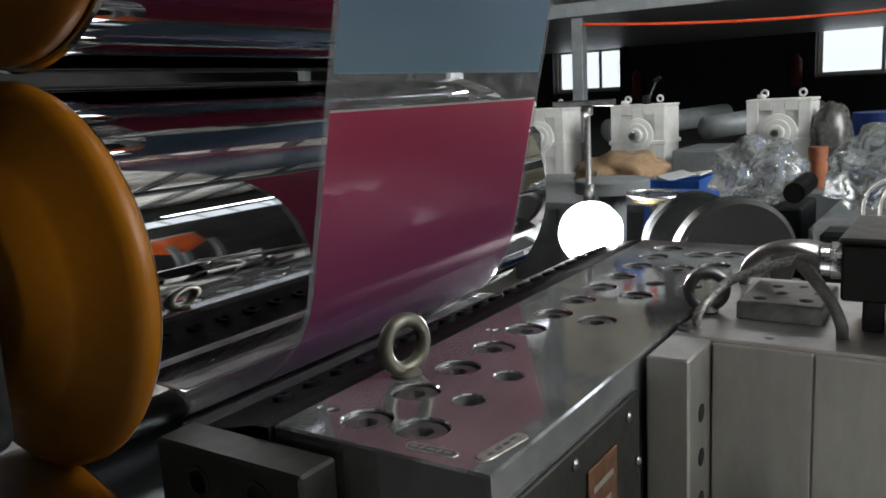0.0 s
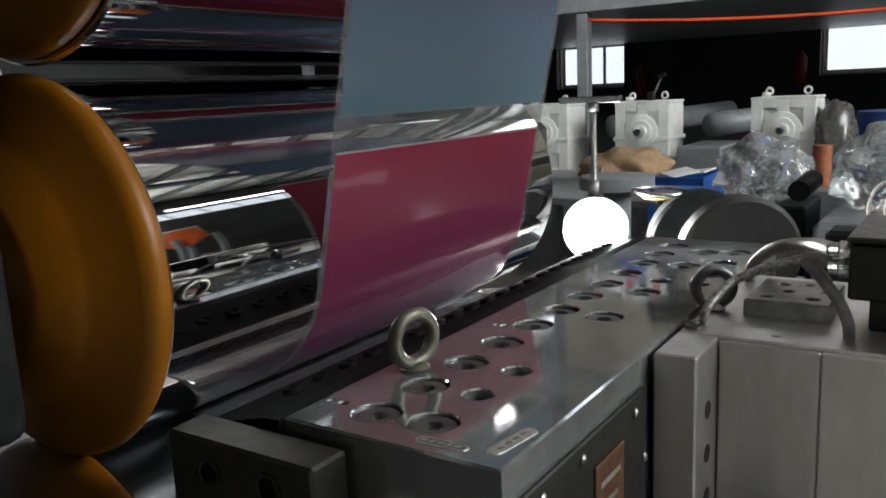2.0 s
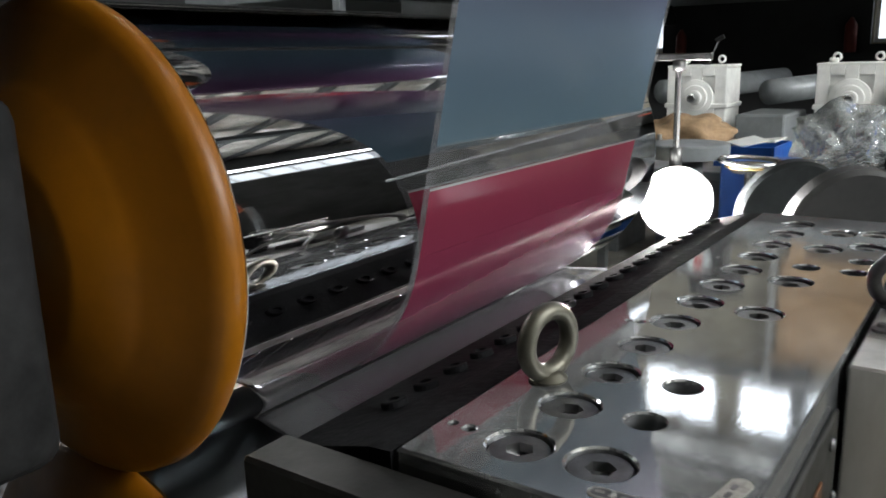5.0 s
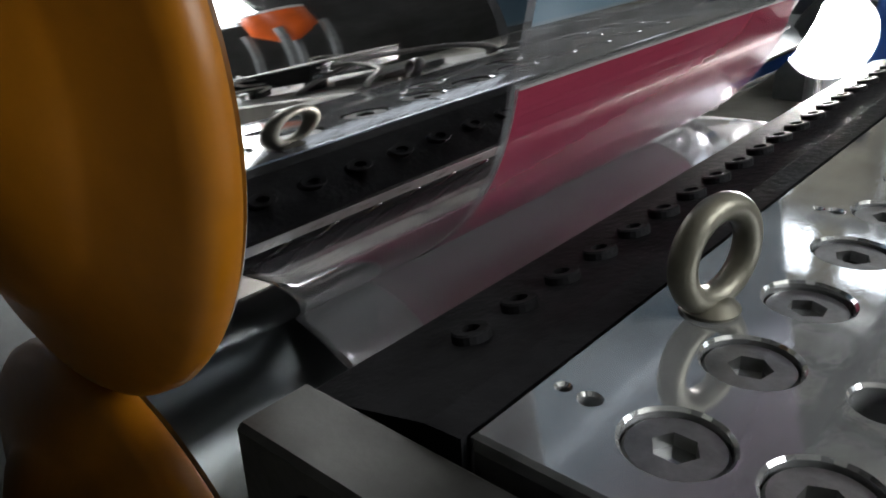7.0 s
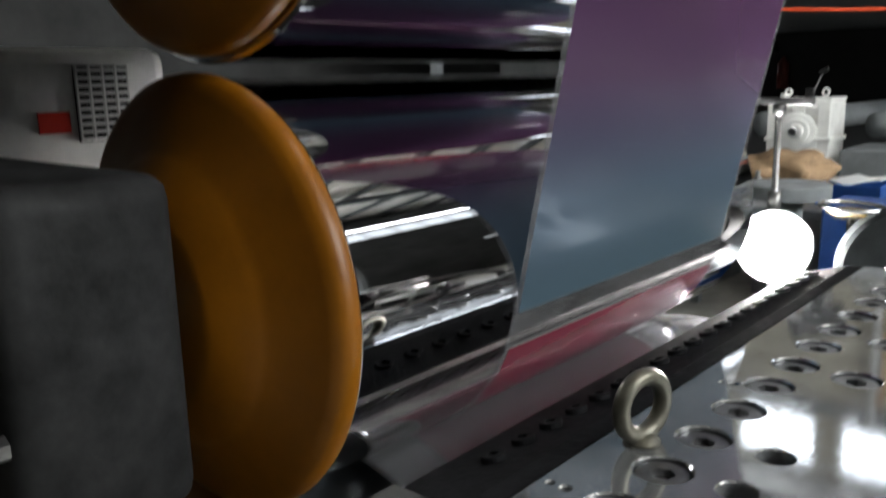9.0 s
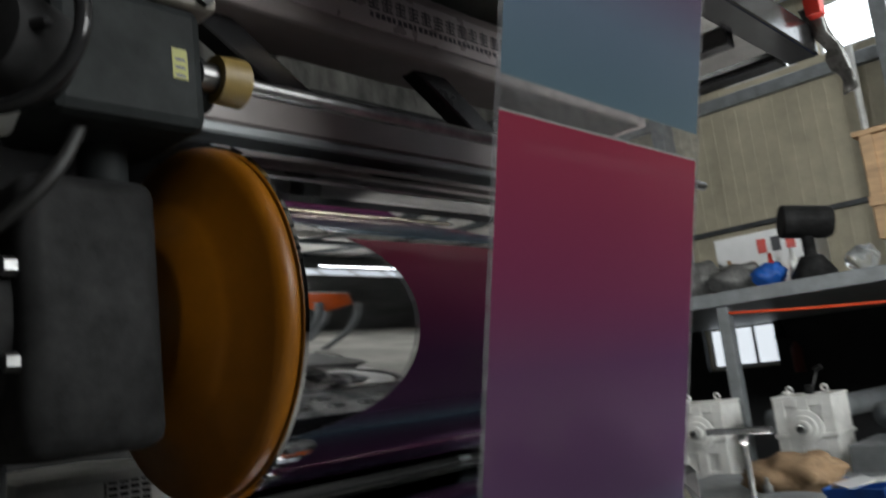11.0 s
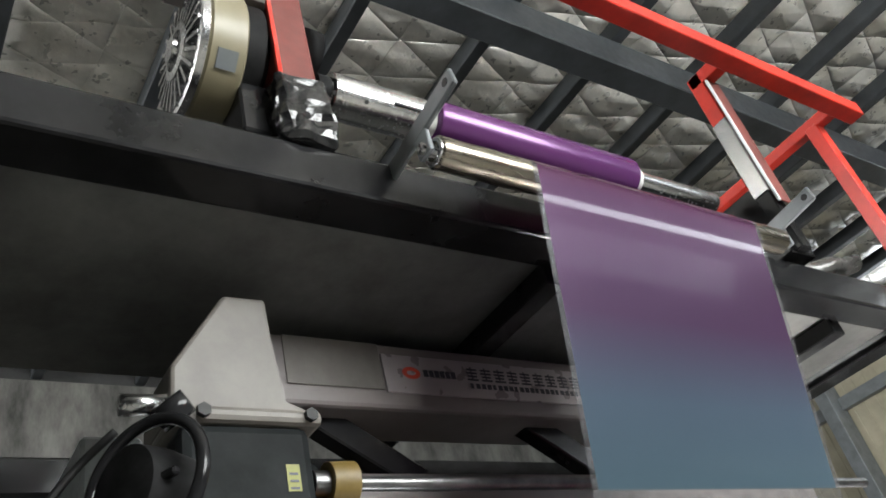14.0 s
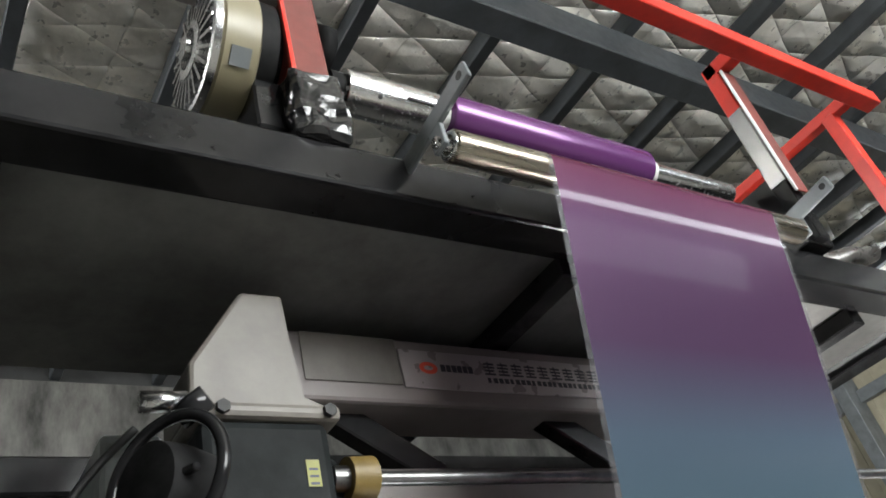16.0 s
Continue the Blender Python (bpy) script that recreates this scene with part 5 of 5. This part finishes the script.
tbl = empty("work_table", "low steel work table with an orange edge", "table")
part("top", boxm(-2.0, -0.35, 3.2, 4.6, 0.86, 0.90, 0.004), M_STEELPAINT, tbl)
for x in (-1.95, -0.45):
    for y in (3.25, 4.5):
        part("leg", boxm(x, x + 0.06, y, y + 0.06, 0, 0.86, 0.003), M_STEELPAINT, tbl)
crumple("canvas_sheet", (-1.2, 4.0, 0.985), (0.29, 0.27, 0.13), 0.24, 1.9, M_CLOTH, "crumpled brown canvas sheet on a table", "cloth")
crumple("plastic_bag", (-0.245, 3.2, 1.06), (0.215, 0.2, 0.175), 0.26, 2.3, M_BAG, "crumpled clear plastic bag over machine parts", "plastic bag", 5)
tagged(part("bag_stand", boxm(-0.45, -0.02, 3.0, 3.4, 0, 0.93, 0.01), M_GREY), "dark grey steel machine base", "machine base")
crumple("plastic_bag", (-0.2, 5.1, 1.06), (0.14, 0.2, 0.27), 0.12, 1.5, M_WRAP, "grey creased plastic cover beside the gearbox", "plastic cover", 4)
soften(tagged(part("copper_roll", cyl(bmesh.new(), (-0.19, 4.5, 0.842), (-0.19, 4.5, 1.08), 0.055, 24), M_COPPER), "copper-red wrapped roll standing upright", "roll"))
tagged(part("roll_shelf", boxm(-0.34, 0.3, 4.3, 4.75, 0, 0.84, 0.01), M_STEELPAINT), "grey steel machine cabinet", "machine base")
crate = empty("blue_crate", "blue plastic crate holding papers and tools", "crate")
part("base", boxm(-0.85, -0.57, 3.4, 3.75, 0.902, 0.912), M_BLUE, crate)
for a in ((-0.85, -0.84, 3.4, 3.75), (-0.58, -0.57, 3.4, 3.75), (-0.839, -0.581, 3.4, 3.41), (-0.839, -0.581, 3.74, 3.75)):
    part("side", boxm(*a, 0.912, 1.0, 0.002), M_BLUE, crate)
for i, (x, y, z, r) in enumerate(((-0.78, 3.55, 1.005, 20), (-0.66, 3.6, 1.01, -15), (-0.72, 3.5, 1.015, 50))):
    ob = part("paper_sheet", boxm(-0.08, 0.08, -0.06, 0.06, -0.004, 0.004, 0.001), M_BLADE if i else M_CARD)
    ob.matrix_basis = pose(x, y, z, 6, -8, r)
    tagged(ob, "loose paper and card lying over the crate", "paper")
bt = lathe(bmesh.new(), (-1.2, 3.6, 0.901), (-1.2, 3.6, 2), [(0, 0.02), (0, 0.028), (0.08, 0.028), (0.1, 0.012), (0.125, 0.012), (0.125, 0.004)], 20)
tagged(part("bottle", bt, M_GREYCABLE, smooth=True), "small brown bottle beside the canvas", "bottle")
rt = empty("round_table", "pale grey round steel table top", "table")
soften(part("top", lathe(bmesh.new(), (-0.72, 2.62, 1.04), (-0.72, 2.62, 2), [(0, 0.05), (0, 0.16), (0.05, 0.16), (0.055, 0.155), (0.065, 0.06), (0.065, 0.01)], 48), M_STEELPAINT, rt), 35)
part("column", cyl(bmesh.new(), (-0.72, 2.62, 0), (-0.72, 2.62, 1.04), 0.06, 24), M_STEELPAINT, rt, smooth=True)
bl = boxm(-0.62, -0.36, 2.72, 3.0, 0.0, 1.01, 0.01)
tagged(part("blue_bin", bl, M_BLUE), "blue plastic bin standing behind the die", "bin")
gb = boxm(-1.09, -0.80, 4.6, 5.2, 0.0, 1.06, 0.01)
tagged(part("extruder_guard", gb, M_STEELPAINT), "pale grey sheet-metal guard between gearboxes", "guard")
dr = lathe(bmesh.new(), (0.05, 6.3, 0), (0.05, 6.3, 2), [(0, 0.02), (0, 0.28), (0.4, 0.285), (0.42, 0.3), (0.44, 0.285), (0.8, 0.285), (0.82, 0.3), (0.84, 0.285), (1.2, 0.28), (1.2, 0.02)], 48)
soften(tagged(part("blue_drum", dr, M_DRUM), "dark blue plastic drum", "drum"))
dr = lathe(bmesh.new(), (0.75, 6.2, 0), (0.75, 6.2, 2), [(0, 0.02), (0, 0.28), (0.4, 0.285), (0.42, 0.3), (0.44, 0.285), (0.8, 0.285), (0.82, 0.3), (0.84, 0.285), (1.2, 0.28), (1.2, 0.02)], 48)
soften(tagged(part("blue_drum", dr, M_DRUM), "dark blue plastic drum", "drum"))
ex = empty("extruder_drive", "dark extruder drive with hoses and clear plastic cover", "extruder")
part("bed", boxm(0.12, 0.95, 2.3, 3.6, 0, 0.98, 0.02), M_STEELPAINT, ex)
soften(part("barrel", cyl(bmesh.new(), (0.45, 1.2, 1.0), (0.45, 2.4, 1.02), 0.07, 32), M_GREY, ex), 35)
part("clamp", boxm(0.30, 0.60, 1.35, 1.45, 0.85, 1.12, 0.01), M_GREY, ex)
soften(part("motor", cyl(bmesh.new(), (0.02, 2.6, 1.05), (0.02, 2.9, 1.06), 0.04, 32), M_BLACKMATT, ex), 35)
crumple("plastic_sheet", (0.36, 2.75, 1.1), (0.26, 0.25, 0.2), 0.35, 2.6, M_BAG, "clear creased plastic sheet over the extruder", "plastic bag", 4)
for k in range(3):
    x = 0.3 + 0.045 * k
    cable([(x + 0.3, 2.0, 1.17), (x + 0.14, 2.0, 1.19 + 0.008 * k), (x + 0.04, 2.0, 1.14), (x + 0.03, 2.0, 1.04), (x + 0.1, 2.1, 0.96)], 0.005, M_CABLEW, "signal_cable", "pale looped sensor cable")
# loose wiring lying over the feed block, seen in the mirror rolls
rnd = random.Random(4)
for k in range(14):
    x, y = rnd.uniform(0.55, 1.05), rnd.uniform(0.52, 0.88)
    pts = []
    for i in range(6):
        a = 1.1 * i + rnd.uniform(-0.3, 0.3)
        pts.append((x + rnd.uniform(0.05, 0.11) * math.cos(a), y + rnd.uniform(0.03, 0.09) * math.sin(a), DT + 0.02 + 0.024 * i * (1 if k % 3 else 0.4) + rnd.uniform(0, 0.03)))
    pts.append((x + 0.05, y + 0.02, DT + 0.005))
    cable(pts, 0.0055, (M_CABLEW, M_BRAID, M_RUBBER, M_CABLEW)[k % 4], "loose_cable", ("pale", "silver braided", "black rubber", "pale")[k % 4] + " cable looped over the feed block")
hs = []
for i in range(13):
    k = i / 12
    hs.append((-2.3 + 3.9 * k, 5.985, 2.06 - 0.16 * math.sin(math.pi * min(1, 0.1 + 0.75 * k)) + 0.02))
tagged(part("red_hose", tube(bmesh.new(), hs, 0.013, 8, 4), M_HOSE, smooth=True), "thin orange-red hose hung under the mezzanine edge", "hose")
bm = lathe(bmesh.new(), (-4.0, 11.5, 1.82), (-4.0, 11.5, 3), [(0, 0.09), (0.03, 0.1), (0.12, 0.08), (0.2, 0.03), (0.28, 0.025)], 24)
tagged(part("pendant_lamp", bm, M_GREY, smooth=True), "unlit grey pendant lamp under the mezzanine", "lamp")
for x, z in ((-3.93, 1.55), (-1.62, 1.62)):
    ex2 = lathe(bmesh.new(), (x, 11.8, z - 0.25), (x, 11.8, 3), [(0, 0.02), (0, 0.08), (0.36, 0.08), (0.42, 0.04), (0.46, 0.02)], 20)
    tagged(part("fire_extinguisher", ex2, M_DARKRED, smooth=True), "dark red fire extinguisher hung on the wall", "extinguisher")

hop = empty("orange_hopper", "orange painted material hopper with a white rim on a stand", "hopper")
soften(part("bin", lathe(bmesh.new(), (3.6, 3.0, 1.75), (3.6, 3.0, 4), [(0, 0.06), (0.3, 0.22), (0.75, 0.22), (0.75, 0.2)], 32), material("hopper_orange", (0.75, 0.12, 0.01), 0.4, 0.0, 0.1, 5), hop), 35)
soften(part("rim", lathe(bmesh.new(), (3.6, 3.0, 2.5), (3.6, 3.0, 4), [(0, 0.225), (0.05, 0.225), (0.05, 0.02)], 32), M_WHITE, hop), 35)
for dx, dy in ((-0.18, -0.18), (0.18, -0.18), (-0.18, 0.18), (0.18, 0.18)):
    part("leg", bar(bmesh.new(), (3.6 + dx, 3.0 + dy, 0), (3.6 + dx, 3.0 + dy, 2.1), 0.05, 0.05, 0.003, up=(0, 1, 0)), M_STEELPAINT, hop)

# stored goods on the mezzanine
cr = empty("wooden_crate", "tall plywood crate on the mezzanine", "crate")
part("body", boxm(-1.16, 0.5, 6.45, 7.5, 2.46, 3.32, 0.01), M_CARD, cr)
part("lid", boxm(-1.2, 0.54, 6.42, 7.53, 3.325, 3.37, 0.004), M_CARD, cr)
for x in (-1.14, -0.35, 0.42):
    part("batten", boxm(x, x + 0.09, 6.425, 6.449, 2.46, 3.32), M_CARD, cr)
part("batten", boxm(-1.16, 0.5, 6.40, 6.424, 2.73, 2.81), M_CARD, cr)
for x in (-1.1, -0.35, 0.35):
    part("skid", boxm(x, x + 0.12, 6.45, 7.5, 2.222, 2.458), M_CARD, cr)
tb = empty("wrapped_motor", "black cylindrical blower motor on a stand", "motor")
soften(part("drum", lathe(bmesh.new(), (-1.78, 6.1, 2.72), (-1.42, 6.35, 2.66), [(0, 0.03), (0, 0.13), (0.01, 0.14), (0.36, 0.135), (0.4, 0.12), (0.4, 0.03)], 40), M_BLACKMATT, tb), 35)
part("stand", cyl(bmesh.new(), (-1.62, 6.2, 2.221), (-1.62, 6.2, 2.6), 0.05, 16), M_BLACKMATT, tb, smooth=True)
soften(part("foot", lathe(bmesh.new(), (-1.62, 6.2, 2.221), (-1.62, 6.2, 3), [(0, 0.18), (0.04, 0.18), (0.18, 0.09), (0.2, 0.03)], 32), M_BLACKMATT, tb), 35)
goods = [("grey_sack", -2.3, 6.3, 0.28, 0.16, 0.14, M_GREYCABLE, "dark grey sack on the mezzanine edge", "sack"),
         ("blue_motor", -1.98, 6.2, 0.16, 0.12, 0.11, M_BLUE, "bright blue motor lying on the mezzanine", "motor"),
         ("grey_sack", -2.75, 6.4, 0.3, 0.2, 0.2, M_GREYCABLE, "dark grey sack on the mezzanine edge", "sack"),
         ("clear_sack", -1.26, 6.3, 0.14, 0.12, 0.12, M_BAG, "clear plastic sack on the mezzanine", "sack")]
for nm, x, y, a, b, c, mat, lab, cat in goods:
    crumple(nm, (x, y, 2.225 + 0.75 * c), (a, b, c), 0.18, 1.8, mat, lab, cat, 4)
for i, (x, h, mat) in enumerate(((-2.2, 0.26, M_WHITE), (-2.12, 0.2, M_NYLON), (-2.28, 0.16, M_CARD), (-1.86, 0.3, M_WHITE), (-2.42, 0.3, M_CARD), (-2.05, 0.3, M_RED))):
    bm = lathe(bmesh.new(), (x, 6.45, 2.221), (x, 6.45, 3), [(0, 0.01), (0, 0.04), (h * 0.7, 0.04), (h * 0.8, 0.018), (h, 0.018), (h, 0.005)], 20)
    tagged(part("paint_bottle", bm, mat, smooth=True), "plastic bottle standing on the mezzanine", "bottle")
bx = boxm(-2.6, -1.75, 6.6, 7.1, 2.221, 2.75, 0.006)
tagged(part("carton", bx, M_BLADE), "white printed carton on the mezzanine", "carton")
for i in range(3):
    tagged(part("carton_print", boxm(-2.2 + 0.13 * i, -2.12 + 0.13 * i, 6.593, 6.599, 2.55, 2.68), M_RED if i != 1 else M_INK, None), "red and dark printed panel on a carton", "print")

# frame posts and pipes of the upper end wall
for x in (-5.6, -2.0, 1.8):
    tagged(part("wall_column", boxm(x, x + 0.22, 11.6, 11.98, 2.25, 6.95, 0.01), M_STEELPAINT), "grey steel wall column", "column", kind="structure")
tagged(part("wall_rail", boxm(HX0, HX1, 11.85, 11.98, 5.6, 5.8, 0.01), M_STEELPAINT), "grey steel wall rail below the high windows", "rail", kind="structure")
tagged(part("wall_rail", boxm(HX0, HX1, 11.9, 11.98, 3.6, 3.68, 0.01), M_PURLIN), "dark steel wall rail", "rail", kind="structure")
tagged(part("wall_pipe", tube(bmesh.new(), [(-2.4, 11.8, 2.25), (-2.4, 11.8, 4.0), (-2.4, 11.8, 5.9)], 0.05, 12, 3), M_WHITE, smooth=True), "pale vertical wall pipe", "pipe")
# ribs of the cladding
bm = bmesh.new()
for i in range(80):
    x = HX0 + 0.2 * i + 0.1
    if any(a - 0.1 < x < b + 0.1 for a, b in HIGH):
        box(bm, x - 0.02, x + 0.02, 11.985, 11.999, 2.25, 5.6)
    else:
        box(bm, x - 0.02, x + 0.02, 11.985, 11.999, 2.25, 6.9)
tagged(part("cladding_ribs", bm, M_CLAD), "ribs of the pale metal cladding", "wall", kind="stuff")


# ---- movement ----
def motions():
    turn = lambda t, r: math.degrees(SPEED * t / r)
    times = [0, 4, 8, 12, 16]
    walk(middle_roll, [(t, pose(AX, 0, AZ, 0, turn(t, ROLL_R), 0)) for t in times])
    walk(top_roll, [(t, pose(TOPX, 0, TOPZ, 0, -turn(t, ROLL_R), 0)) for t in times])
    walk(low_roll, [(t, pose(LOWX, 0, LOWZ, 0, -turn(t, ROLL_R), 0)) for t in times])
    walk(wrapped, [(t, pose(AX, 0, AZ, 0, turn(t, FILM_R), 0)) for t in times])
    walk(hanging, [(t, pose(AX - U.x * SPEED * t, 0, AZ - U.z * SPEED * t)) for t in times])
    ladder = [0, 0.1, 0.2, 0.4, 0.8, 1.6, 3.2, 6.4, 12.8]

    def key_times(marks):
        ts = {0, 16 * FPS}
        for c in marks:
            for k in ladder:
                ts |= {round((c + e) * FPS) for e in (k, -k)}
        return [n / FPS for n in sorted(ts) if 0 <= n <= 16 * FPS]

    for ob, s in strips:
        walk(ob, [(t, strip_pose(s - SPEED * t)) for t in key_times([s / SPEED])])
    for ob, s in feeds:
        c1, c0, c2 = s / SPEED, (s - TURN * GR) / SPEED, (s - TURN * GR - REEL_RUN) / SPEED
        marks = [c0, c1, c2, *[c0 + (c1 - c0) * k / 6 for k in range(1, 6)], *[c2 - 0.4 * k for k in range(1, 16) if c2 - 0.4 * k > 0]]
        walk(ob, [(t, feed_pose(s - SPEED * t)) for t in key_times(marks)])


motions()
